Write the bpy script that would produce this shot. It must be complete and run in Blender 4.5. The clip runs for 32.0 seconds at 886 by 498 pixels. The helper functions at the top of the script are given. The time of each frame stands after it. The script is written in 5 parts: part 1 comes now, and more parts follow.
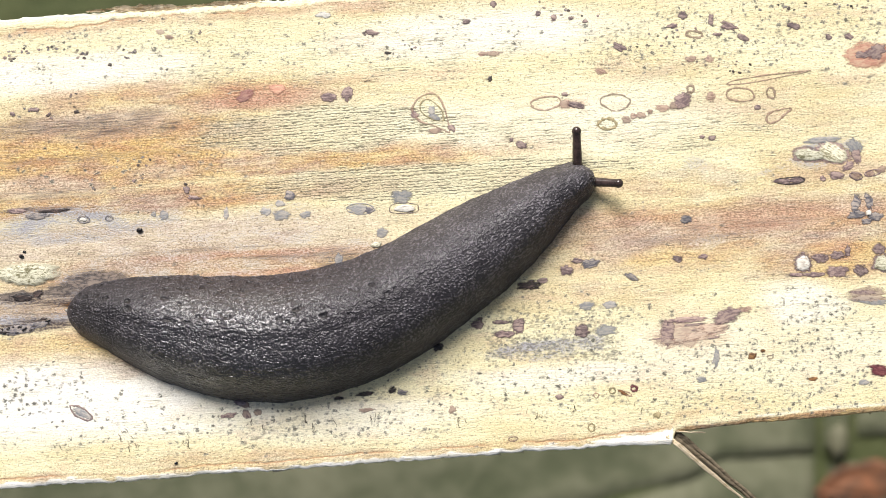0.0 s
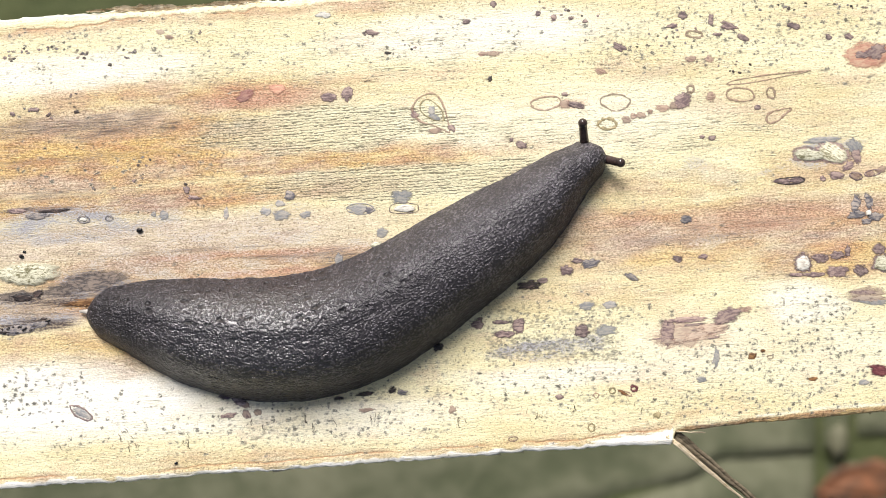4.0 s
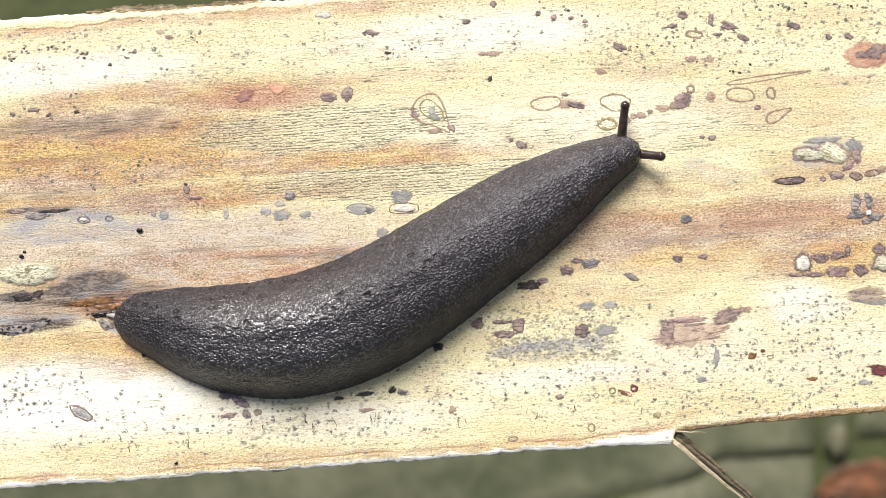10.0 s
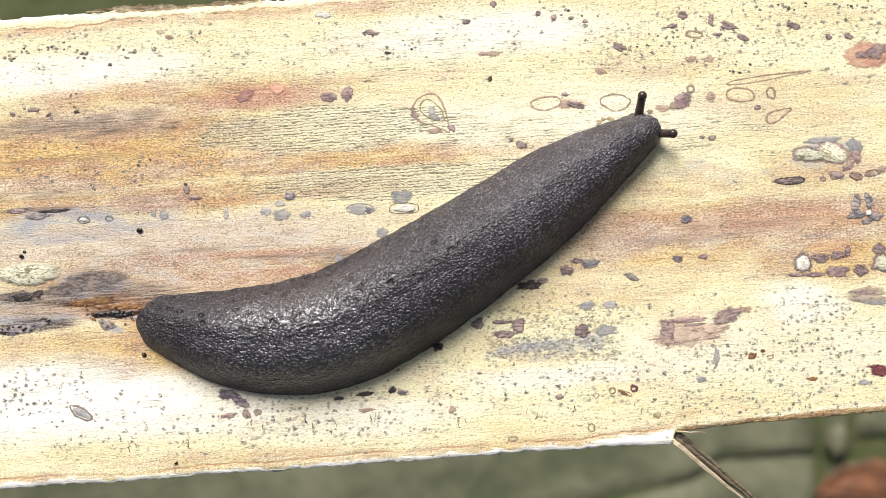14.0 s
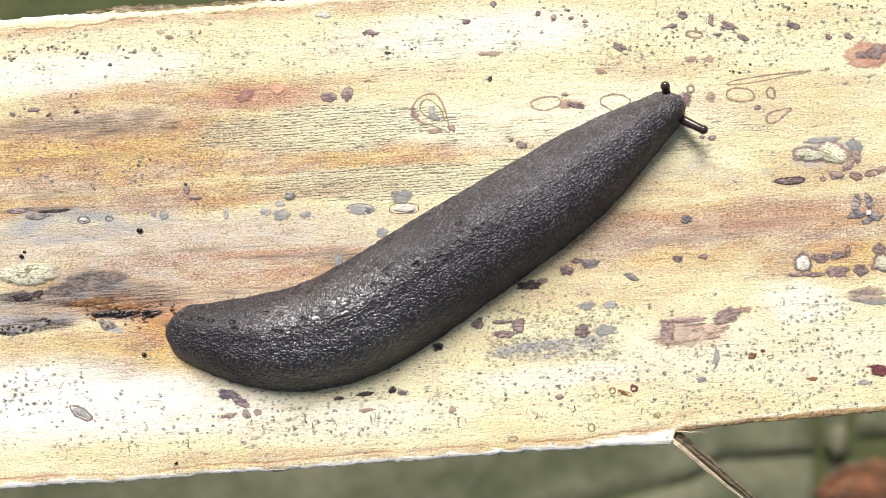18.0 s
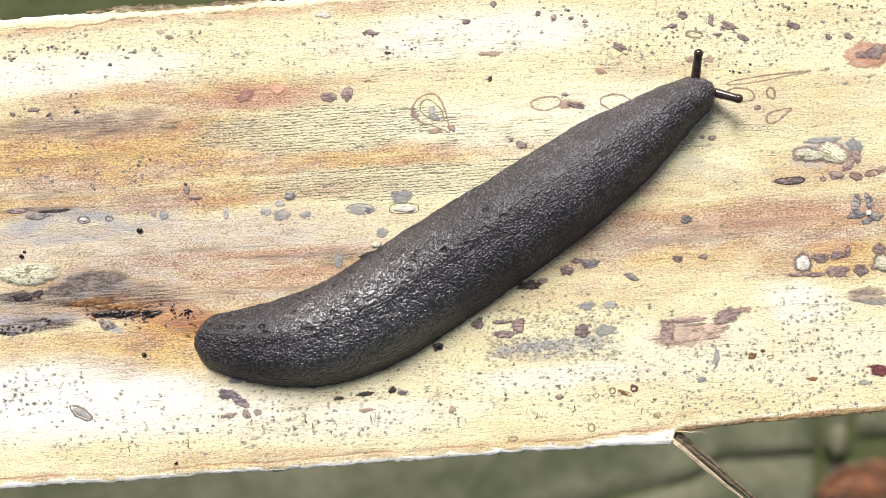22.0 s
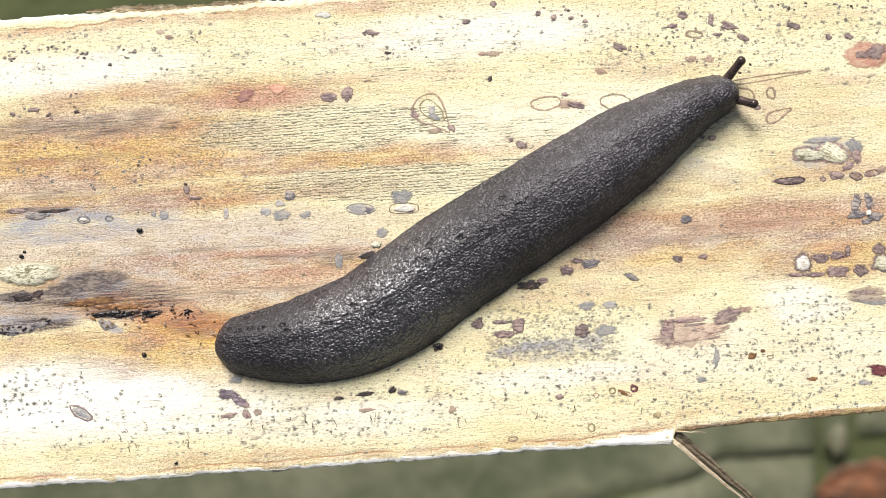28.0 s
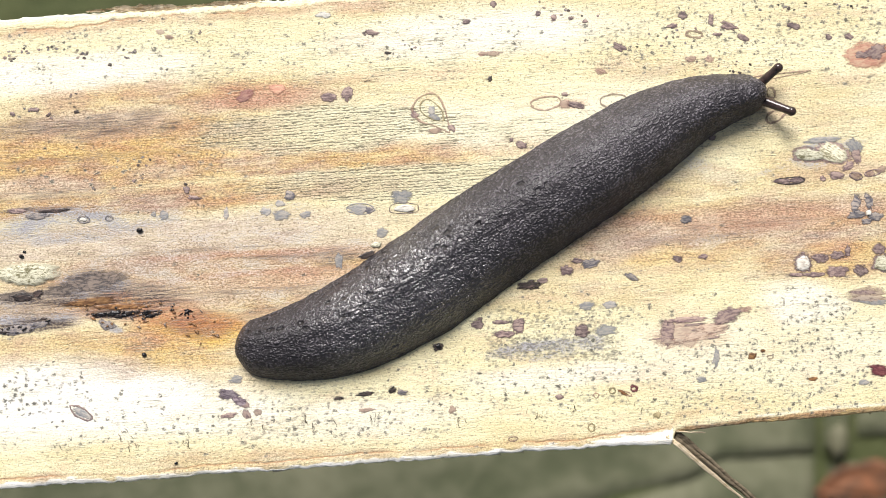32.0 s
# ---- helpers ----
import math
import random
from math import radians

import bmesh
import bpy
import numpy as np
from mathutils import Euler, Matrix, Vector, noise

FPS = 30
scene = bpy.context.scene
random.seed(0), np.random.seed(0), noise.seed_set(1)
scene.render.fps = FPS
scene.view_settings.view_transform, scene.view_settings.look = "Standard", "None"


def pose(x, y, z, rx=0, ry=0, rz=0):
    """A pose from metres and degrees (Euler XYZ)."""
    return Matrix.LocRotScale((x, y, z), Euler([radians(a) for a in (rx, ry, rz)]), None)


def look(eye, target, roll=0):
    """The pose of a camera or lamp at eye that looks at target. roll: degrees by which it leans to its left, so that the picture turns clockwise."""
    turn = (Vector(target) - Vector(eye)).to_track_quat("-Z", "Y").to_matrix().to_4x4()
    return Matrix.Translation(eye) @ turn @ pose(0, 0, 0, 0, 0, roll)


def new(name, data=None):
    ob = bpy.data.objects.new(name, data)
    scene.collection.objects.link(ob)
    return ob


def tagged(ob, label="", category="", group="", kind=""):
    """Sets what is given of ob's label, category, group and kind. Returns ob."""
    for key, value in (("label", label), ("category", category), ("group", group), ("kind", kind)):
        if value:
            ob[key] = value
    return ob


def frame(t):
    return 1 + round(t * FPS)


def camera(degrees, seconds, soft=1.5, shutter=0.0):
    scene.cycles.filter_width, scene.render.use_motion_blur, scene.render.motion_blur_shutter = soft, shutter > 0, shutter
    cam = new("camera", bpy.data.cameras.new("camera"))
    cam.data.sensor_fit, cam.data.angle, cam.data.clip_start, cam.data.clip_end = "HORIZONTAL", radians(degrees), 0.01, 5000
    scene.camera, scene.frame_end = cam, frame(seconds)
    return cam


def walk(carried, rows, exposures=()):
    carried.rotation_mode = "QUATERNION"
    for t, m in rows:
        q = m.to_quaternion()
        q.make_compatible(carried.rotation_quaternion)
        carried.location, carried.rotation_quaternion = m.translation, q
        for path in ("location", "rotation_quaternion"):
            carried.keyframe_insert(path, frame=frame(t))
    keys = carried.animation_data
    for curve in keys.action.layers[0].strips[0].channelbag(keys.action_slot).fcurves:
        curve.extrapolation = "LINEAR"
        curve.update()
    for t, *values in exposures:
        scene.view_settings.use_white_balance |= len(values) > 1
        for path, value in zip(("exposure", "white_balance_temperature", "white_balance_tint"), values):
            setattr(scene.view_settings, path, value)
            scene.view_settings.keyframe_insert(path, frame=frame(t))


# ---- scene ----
# A slug crawls over a dry split palm stalk; the camera hangs above it and stands still.
# Plan units are tenths of a millimetre on the stalk: x along it, y across it from its far rim.
U = 1e-4
MID_X, MID_Y = 784, 441
EYE_Z = 0.1893

cam = camera(45, 32.0, soft=0.6)
cam.data.dof.use_dof = True
cam.data.dof.focus_distance = EYE_Z - 0.004
cam.data.dof.aperture_fstop = 12.0
STILL = pose(0, 0, EYE_Z)
walk(cam, [(0.0, STILL), (32.0, STILL)], exposures=[(0.0, 0.38), (32.0, 0.38)])

# ---- light: bright overcast sky, brightest high up beyond the far rim ----
SUN_EL, SUN_TO = radians(40), Vector((-0.20, 0.65, 0.571))
world = bpy.data.worlds.new("sky")
world.use_nodes = True
scene.world = world
wt = world.node_tree
sky = wt.nodes.new("ShaderNodeTexSky")
sky.sky_type = "NISHITA"
sky.sun_disc = False
sky.sun_elevation = SUN_EL
sky.sun_rotation = math.atan2(SUN_TO.x, SUN_TO.y)
sky.dust_density = 2.6
sky.air_density = 1.0
sky.ozone_density = 0.6
milky = wt.nodes.new("ShaderNodeHueSaturation")
milky.inputs["Saturation"].default_value = 0.6
wt.links.new(sky.outputs[0], milky.inputs["Color"])
wt.links.new(milky.outputs[0], wt.nodes["Background"].inputs[0])
wt.nodes["Background"].inputs[1].default_value = 0.058
sun_data = bpy.data.lights.new("sun", "SUN")
sun_data.energy, sun_data.angle, sun_data.color = 4.9, radians(27), (1.0, 0.958, 0.94)
sun = new("sun", sun_data)
sun.matrix_world = look(SUN_TO * 3, (0, 0, 0))


# ---- small tools ----
def feed(nt, socket, value):
    if isinstance(value, bpy.types.NodeSocket):
        nt.links.new(value, socket)
    elif isinstance(value, tuple) and len(value) == 3 and socket.type == "RGBA":
        socket.default_value = (*value, 1)
    else:
        socket.default_value = value


def mix(nt, fac, a, b, blend="MIX"):
    n = nt.nodes.new("ShaderNodeMix")
    n.data_type, n.blend_type = "RGBA", blend
    feed(nt, n.inputs[0], fac), feed(nt, n.inputs[6], a), feed(nt, n.inputs[7], b)
    return n.outputs[2]


def calc(nt, op, a, b=0.0, clamp=False):
    n = nt.nodes.new("ShaderNodeMath")
    n.operation, n.use_clamp = op, clamp
    feed(nt, n.inputs[0], a), feed(nt, n.inputs[1], b)
    return n.outputs[0]


def ramp(nt, value, lo, hi, a=0.0, b=1.0):
    n = nt.nodes.new("ShaderNodeMapRange")
    n.interpolation_type = "SMOOTHSTEP"
    feed(nt, n.inputs[0], value)
    for i, v in zip((1, 2, 3, 4), (lo, hi, a, b)):
        feed(nt, n.inputs[i], v)
    return n.outputs[0]


def attr(nt, name, vector=False):
    n = nt.nodes.new("ShaderNodeAttribute")
    n.attribute_name = name
    return n.outputs["Vector" if vector else "Fac"]


def place(nt, vector, scale):
    n = nt.nodes.new("ShaderNodeMapping")
    feed(nt, n.inputs[0], vector)
    n.inputs["Scale"].default_value = scale
    return n.outputs[0]


def grain(nt, vector, scale, detail=3.0, rough=0.55, distort=0.0):
    n = nt.nodes.new("ShaderNodeTexNoise")
    feed(nt, n.inputs["Vector"], vector)
    n.inputs["Scale"].default_value, n.inputs["Detail"].default_value = scale, detail
    n.inputs["Roughness"].default_value, n.inputs["Distortion"].default_value = rough, distort
    return n.outputs[0]


def cells(nt, vector, scale, feature="F1"):
    n = nt.nodes.new("ShaderNodeTexVoronoi")
    n.feature = feature
    feed(nt, n.inputs["Vector"], vector)
    n.inputs["Scale"].default_value = scale
    return n.outputs["Distance"]


def bump(nt, height, strength, distance, normal=None):
    n = nt.nodes.new("ShaderNodeBump")
    feed(nt, n.inputs["Height"], height)
    n.inputs["Strength"].default_value, n.inputs["Distance"].default_value = strength, distance
    if normal is not None:
        nt.links.new(normal, n.inputs["Normal"])
    return n.outputs[0]


def material(name):
    m = bpy.data.materials.new(name)
    m.use_nodes = True
    nt = m.node_tree
    return m, nt, nt.nodes["Principled BSDF"], nt.nodes.new("ShaderNodeTexCoord").outputs["Object"]


def part(name, bm, mat, parent=None, label="", smooth=True):
    """One mesh object from a bmesh, under a thing or a part."""
    me = bpy.data.meshes.new(name)
    bm.to_mesh(me)
    bm.free()
    me.materials.append(mat)
    if smooth:
        me.polygons.foreach_set("use_smooth", [True] * len(me.polygons))
    ob = new(name, me)
    ob.parent = parent
    return tagged(ob, label)


def P(x, y, z=0.0):
    return Vector(((x - MID_X) * U, (MID_Y - y) * U, z * U))


# numpy value noise
def vnoise(x, y, seed):
    table = np.random.default_rng(seed).random((256, 256))
    xi, yi = np.floor(x).astype(int), np.floor(y).astype(int)
    fx, fy = x - xi, y - yi
    fx, fy = fx * fx * (3 - 2 * fx), fy * fy * (3 - 2 * fy)
    a, b = table[xi & 255, yi & 255], table[(xi + 1) & 255, yi & 255]
    c, d = table[xi & 255, (yi + 1) & 255], table[(xi + 1) & 255, (yi + 1) & 255]
    return (a * (1 - fx) + b * fx) * (1 - fy) + (c * (1 - fx) + d * fx) * fy


def fbm(x, y, seed, octaves=3):
    total, amp, norm = 0.0, 1.0, 0.0
    for k in range(octaves):
        total = total + amp * vnoise(x * 2 ** k, y * 2 ** k, seed + 17 * k)
        norm += amp
        amp *= 0.5
    return total / norm


# ---- materials ----
def stalk_material():
    m, nt, bsdf, obj = material("dry_stalk")
    ochre, pale, grey, dark = attr(nt, "ochre"), attr(nt, "pale"), attr(nt, "grey"), attr(nt, "dark")
    rust, speck, crack, wet = attr(nt, "rust"), attr(nt, "speck"), attr(nt, "crack"), attr(nt, "wet")
    mould, mauve, amber, ripple = attr(nt, "mould"), attr(nt, "mauve"), attr(nt, "amber"), attr(nt, "ripple")
    tilt = nt.nodes.new("ShaderNodeMapping")
    nt.links.new(obj, tilt.inputs[0])
    tilt.inputs["Rotation"].default_value = (0, 0, radians(-4))
    wob = nt.nodes.new("ShaderNodeTexNoise")
    nt.links.new(obj, wob.inputs["Vector"])
    wob.inputs["Scale"].default_value, wob.inputs["Detail"].default_value = 620, 2
    sway = nt.nodes.new("ShaderNodeVectorMath")
    sway.operation = "MULTIPLY_ADD"
    nt.links.new(wob.outputs["Color"], sway.inputs[0])
    sway.inputs[1].default_value = (0.0009, 0.00028, 0)
    nt.links.new(tilt.outputs[0], sway.inputs[2])
    obj = sway.outputs[0]
    fibre = grain(nt, place(nt, obj, (170, 2900, 170)), 1.0, 4.0, 0.65, 0.25)
    worm = grain(nt, place(nt, obj, (330, 4000, 330)), 1.0, 2.0, 0.55, 0.2)
    fine = grain(nt, place(nt, obj, (1500, 3900, 1500)), 1.0, 2.0, 0.6, 0.4)
    cloud = grain(nt, place(nt, obj, (45, 150, 45)), 1.0, 5.0, 0.65)
    hue = grain(nt, place(nt, obj, (95, 260, 95)), 1.0, 4.0, 0.62, 0.6)
    patch = grain(nt, place(nt, obj, (160, 420, 160)), 1.0, 3.0, 0.6)
    pore = grain(nt, place(nt, obj, (2200, 3600, 2200)), 1.0, 3.0, 0.65, 0.2)
    line = calc(nt, "MULTIPLY", ramp(nt, worm, 0.585, 0.66), ramp(nt, patch, 0.36, 0.58, 0.25, 1.0))
    dot = grain(nt, place(nt, obj, (2300, 3000, 2300)), 1.0, 1.0, 0.5)
    base = mix(nt, ramp(nt, cloud, 0.32, 0.68), (0.70, 0.615, 0.355), (0.79, 0.745, 0.49))
    base = mix(nt, ramp(nt, hue, 0.5, 0.7, 0.0, 0.5), base, (0.66, 0.50, 0.33))
    base = mix(nt, ramp(nt, fibre, 0.45, 0.75, 0.0, 0.25), base, (0.50, 0.41, 0.24))
    yellow = mix(nt, ramp(nt, hue, 0.36, 0.64), (0.61, 0.43, 0.18), (0.45, 0.27, 0.155))
    yellow = mix(nt, ramp(nt, cloud, 0.47, 0.66, 0.0, 0.85), yellow, (0.42, 0.32, 0.265))
    yellow = mix(nt, ramp(nt, fibre, 0.42, 0.72, 0.0, 0.45), yellow, (0.24, 0.135, 0.065))
    och = calc(nt, "MULTIPLY", ochre, ramp(nt, calc(nt, "ADD", patch, calc(nt, "MULTIPLY", fibre, 0.6)), 0.5, 1.0, 0.6, 1.25), clamp=True)
    base = mix(nt, och, base, yellow)
    base = mix(nt, calc(nt, "MULTIPLY", mauve, ramp(nt, calc(nt, "ADD", hue, fibre), 0.7, 1.25, 1.25, 0.75), clamp=True), base, mix(nt, ramp(nt, patch, 0.4, 0.62), (0.60, 0.50, 0.39), (0.46, 0.365, 0.285)))
    base = mix(nt, calc(nt, "MULTIPLY", amber, ramp(nt, calc(nt, "ADD", patch, fine), 0.75, 1.2, 1.1, 0.4), clamp=True), base, mix(nt, ramp(nt, hue, 0.4, 0.6), (0.66, 0.43, 0.11), (0.58, 0.30, 0.07)))
    base = mix(nt, calc(nt, "MULTIPLY", pale, ramp(nt, patch, 0.4, 0.65, 1.0, 0.75)), base, (0.86, 0.845, 0.79))
    base = mix(nt, calc(nt, "MULTIPLY", rust, ramp(nt, fine, 0.3, 0.7, 1.0, 0.55), clamp=True), base, (0.44, 0.15, 0.085))
    base = mix(nt, calc(nt, "SUBTRACT", calc(nt, "MULTIPLY", grey, 1.35), ramp(nt, calc(nt, "ADD", pore, patch), 0.82, 1.18, 0.0, 0.95), clamp=True), base, (0.34, 0.335, 0.35))
    base = mix(nt, calc(nt, "SUBTRACT", calc(nt, "MULTIPLY", dark, 1.7), ramp(nt, calc(nt, "ADD", fibre, pore), 0.8, 1.2, 0.0, 1.0), clamp=True), base, (0.055, 0.040, 0.038))
    bare = calc(nt, "SUBTRACT", 1.0, calc(nt, "MULTIPLY", pale, 0.72), clamp=True)
    base = mix(nt, calc(nt, "MULTIPLY", ramp(nt, fine, 0.59, 0.66, 0.0, 0.26), bare), base, (0.27, 0.19, 0.10))
    base = mix(nt, calc(nt, "MULTIPLY", ramp(nt, dot, 0.63, 0.68, 0.0, 0.6), bare), base, (0.15, 0.11, 0.07))
    base = mix(nt, calc(nt, "MULTIPLY", line, calc(nt, "SUBTRACT", 0.12, calc(nt, "MULTIPLY", pale, 0.11))), base, (0.20, 0.14, 0.08))
    base = mix(nt, calc(nt, "MULTIPLY", crack, 0.75, clamp=True), base, (0.42, 0.20, 0.09))
    base = mix(nt, calc(nt, "MULTIPLY", speck, ramp(nt, fine, 0.3, 0.65, 1.2, 0.8), clamp=True), base, (0.085, 0.08, 0.068))
    dots = nt.nodes.new("ShaderNodeTexVoronoi")
    feed(nt, dots.inputs["Vector"], place(nt, obj, (1020, 1180, 1020)))
    dots.inputs["Scale"].default_value = 1.0
    pick = nt.nodes.new("ShaderNodeSeparateColor")
    nt.links.new(dots.outputs["Color"], pick.inputs[0])
    drift = calc(nt, "ADD", calc(nt, "MULTIPLY", patch, 1.6), pick.outputs[0])
    live = ramp(nt, calc(nt, "ADD", calc(nt, "MULTIPLY", mould, 1.15), drift), 1.80, 1.94)
    size = calc(nt, "ADD", calc(nt, "MULTIPLY", calc(nt, "POWER", pick.outputs[1], 1.8), 0.24), 0.18)
    fuzz = grain(nt, place(nt, obj, (3000, 3600, 3000)), 1.0, 2.0, 0.6, 0.5)
    near = calc(nt, "ADD", calc(nt, "DIVIDE", dots.outputs["Distance"], size), calc(nt, "MULTIPLY", calc(nt, "SUBTRACT", fuzz, 0.5), 4.2))
    spore = calc(nt, "MULTIPLY", ramp(nt, near, 0.75, 1.15, 1.0, 0.0), live)
    halo = calc(nt, "MULTIPLY", ramp(nt, near, 0.9, 2.6, 0.32, 0.0), live)
    dash = grain(nt, place(nt, obj, (700, 4200, 700)), 1.0, 1.0, 0.5, 0.2)
    dash = calc(nt, "MULTIPLY", ramp(nt, dash, 0.63, 0.67), ramp(nt, calc(nt, "ADD", calc(nt, "MULTIPLY", mould, 0.12), patch), 0.48, 0.58, 0.1, 1.0))
    base = mix(nt, calc(nt, "MULTIPLY", calc(nt, "MULTIPLY", dash, 0.2), bare), base, (0.22, 0.17, 0.09))
    base = mix(nt, halo, base, (0.40, 0.39, 0.33))
    base = mix(nt, calc(nt, "MULTIPLY", spore, 0.85), base, mix(nt, pick.outputs[2], (0.06, 0.058, 0.045), (0.15, 0.15, 0.12)))
    crimp = grain(nt, place(nt, obj, (1300, 1700, 1300)), 1.0, 2.0, 0.6)
    strand_width = grain(nt, place(nt, obj, (300, 1500, 300)), 1.0, 2.0, 0.6)
    sepo = nt.nodes.new("ShaderNodeSeparateXYZ")
    nt.links.new(obj, sepo.inputs[0])
    phase = calc(nt, "ADD", calc(nt, "MULTIPLY", sepo.outputs[1], 12200.0), calc(nt, "ADD", calc(nt, "MULTIPLY", crimp, 7.5), calc(nt, "ADD", calc(nt, "MULTIPLY", cloud, 20.0), calc(nt, "MULTIPLY", strand_width, 9.0))))
    where = ramp(nt, calc(nt, "ADD", ripple, calc(nt, "MULTIPLY", calc(nt, "SUBTRACT", calc(nt, "ADD", patch, worm), 1.0), 1.6)), 0.2, 0.75)
    groove = calc(nt, "MULTIPLY", ramp(nt, calc(nt, "ADD", calc(nt, "SINE", phase), calc(nt, "MULTIPLY", calc(nt, "SUBTRACT", strand_width, 0.5), 2.4)), 0.2, 0.9), where)
    groove = calc(nt, "MULTIPLY", groove, ramp(nt, crimp, 0.36, 0.56, 0.45, 1.0))
    base = mix(nt, calc(nt, "MULTIPLY", where, 0.38), base, (0.60, 0.58, 0.42))
    # valleys between wrinkled fibres darkened, their shade put into the colour
    base = mix(nt, calc(nt, "MULTIPLY", groove, 0.9), base, (0.15, 0.135, 0.085))
    tone = mix(nt, ramp(nt, pore, 0.38, 0.64), (1.22, 1.22, 1.23), (0.58, 0.54, 0.49))
    rough_on = calc(nt, "MULTIPLY", bare, calc(nt, "ADD", 0.28, calc(nt, "ADD", calc(nt, "MULTIPLY", och, 0.75), calc(nt, "MULTIPLY", mauve, 0.3)), clamp=True))
    base = mix(nt, rough_on, base, mix(nt, 1.0, base, tone, "MULTIPLY"))
    feed(nt, bsdf.inputs["Base Color"], base)
    rough = calc(nt, "SUBTRACT", ramp(nt, cloud, 0.3, 0.7, 0.5, 0.66), calc(nt, "MULTIPLY", wet, 0.34))
    feed(nt, bsdf.inputs["Roughness"], rough)
    bsdf.inputs["Specular IOR Level"].default_value = 0.4
    hgt = calc(nt, "SUBTRACT", calc(nt, "ADD", calc(nt, "MULTIPLY", fibre, 0.35), calc(nt, "MULTIPLY", pore, -1.3)), calc(nt, "ADD", calc(nt, "MULTIPLY", line, 0.35), calc(nt, "ADD", calc(nt, "MULTIPLY", groove, 0.9), calc(nt, "MULTIPLY", dash, 0.4))))
    feed(nt, bsdf.inputs["Normal"], bump(nt, hgt, 0.5, 0.0002))
    return m


def spot_material(name, deep, worn, amount=0.5, rough=0.6, scale=1800, cover=0.92, solid=False):
    """A stain or scab: its deep colour broken up by the worn one, its rim ragged and thin."""
    m, nt, bsdf, obj = material(name)
    rnd = nt.nodes.new("ShaderNodeObjectInfo").outputs["Random"]
    shift = nt.nodes.new("ShaderNodeVectorMath")
    nt.links.new(obj, shift.inputs[0])
    comb = nt.nodes.new("ShaderNodeCombineXYZ")
    feed(nt, comb.inputs[0], rnd)
    nt.links.new(comb.outputs[0], shift.inputs[1])
    n1 = grain(nt, place(nt, shift.outputs[0], (scale * 0.45, scale * 1.3, scale)), 1.0, 3.0, 0.65, 0.5)
    n2 = grain(nt, shift.outputs[0], scale * 0.3, 3.0, 0.6)
    v = calc(nt, "ADD", calc(nt, "MULTIPLY", n1, 0.65), calc(nt, "MULTIPLY", n2, 0.35))
    col = mix(nt, ramp(nt, v, 0.62 - 0.3 * amount, 0.78 - 0.3 * amount), deep, worn)
    if not solid:
        rim = attr(nt, "edge")
        col = mix(nt, ramp(nt, calc(nt, "ADD", rim, calc(nt, "MULTIPLY", calc(nt, "SUBTRACT", n2, 0.5), 0.8)), 0.35, 0.95, 0.62, 0.0), col, tuple(c * 0.72 for c in deep))
        col = mix(nt, ramp(nt, calc(nt, "ADD", rim, calc(nt, "MULTIPLY", calc(nt, "SUBTRACT", n1, 0.5), 1.6)), 0.75, 1.25, 0.0, 0.5), col, worn)
    col = mix(nt, 1.0, col, mix(nt, rnd, (0.75, 0.75, 0.75), (1.2, 1.15, 1.12)), "MULTIPLY")
    feed(nt, bsdf.inputs["Base Color"], col)
    bsdf.inputs["Roughness"].default_value = rough
    feed(nt, bsdf.inputs["Normal"], bump(nt, v, 0.7, 0.0002))
    if not solid:
        thin = calc(nt, "ADD", attr(nt, "edge"), calc(nt, "MULTIPLY", calc(nt, "SUBTRACT", v, 0.5), 2.6))
        feed(nt, bsdf.inputs["Alpha"], calc(nt, "MULTIPLY", ramp(nt, thin, 0.1, 0.85), cover))
    return m


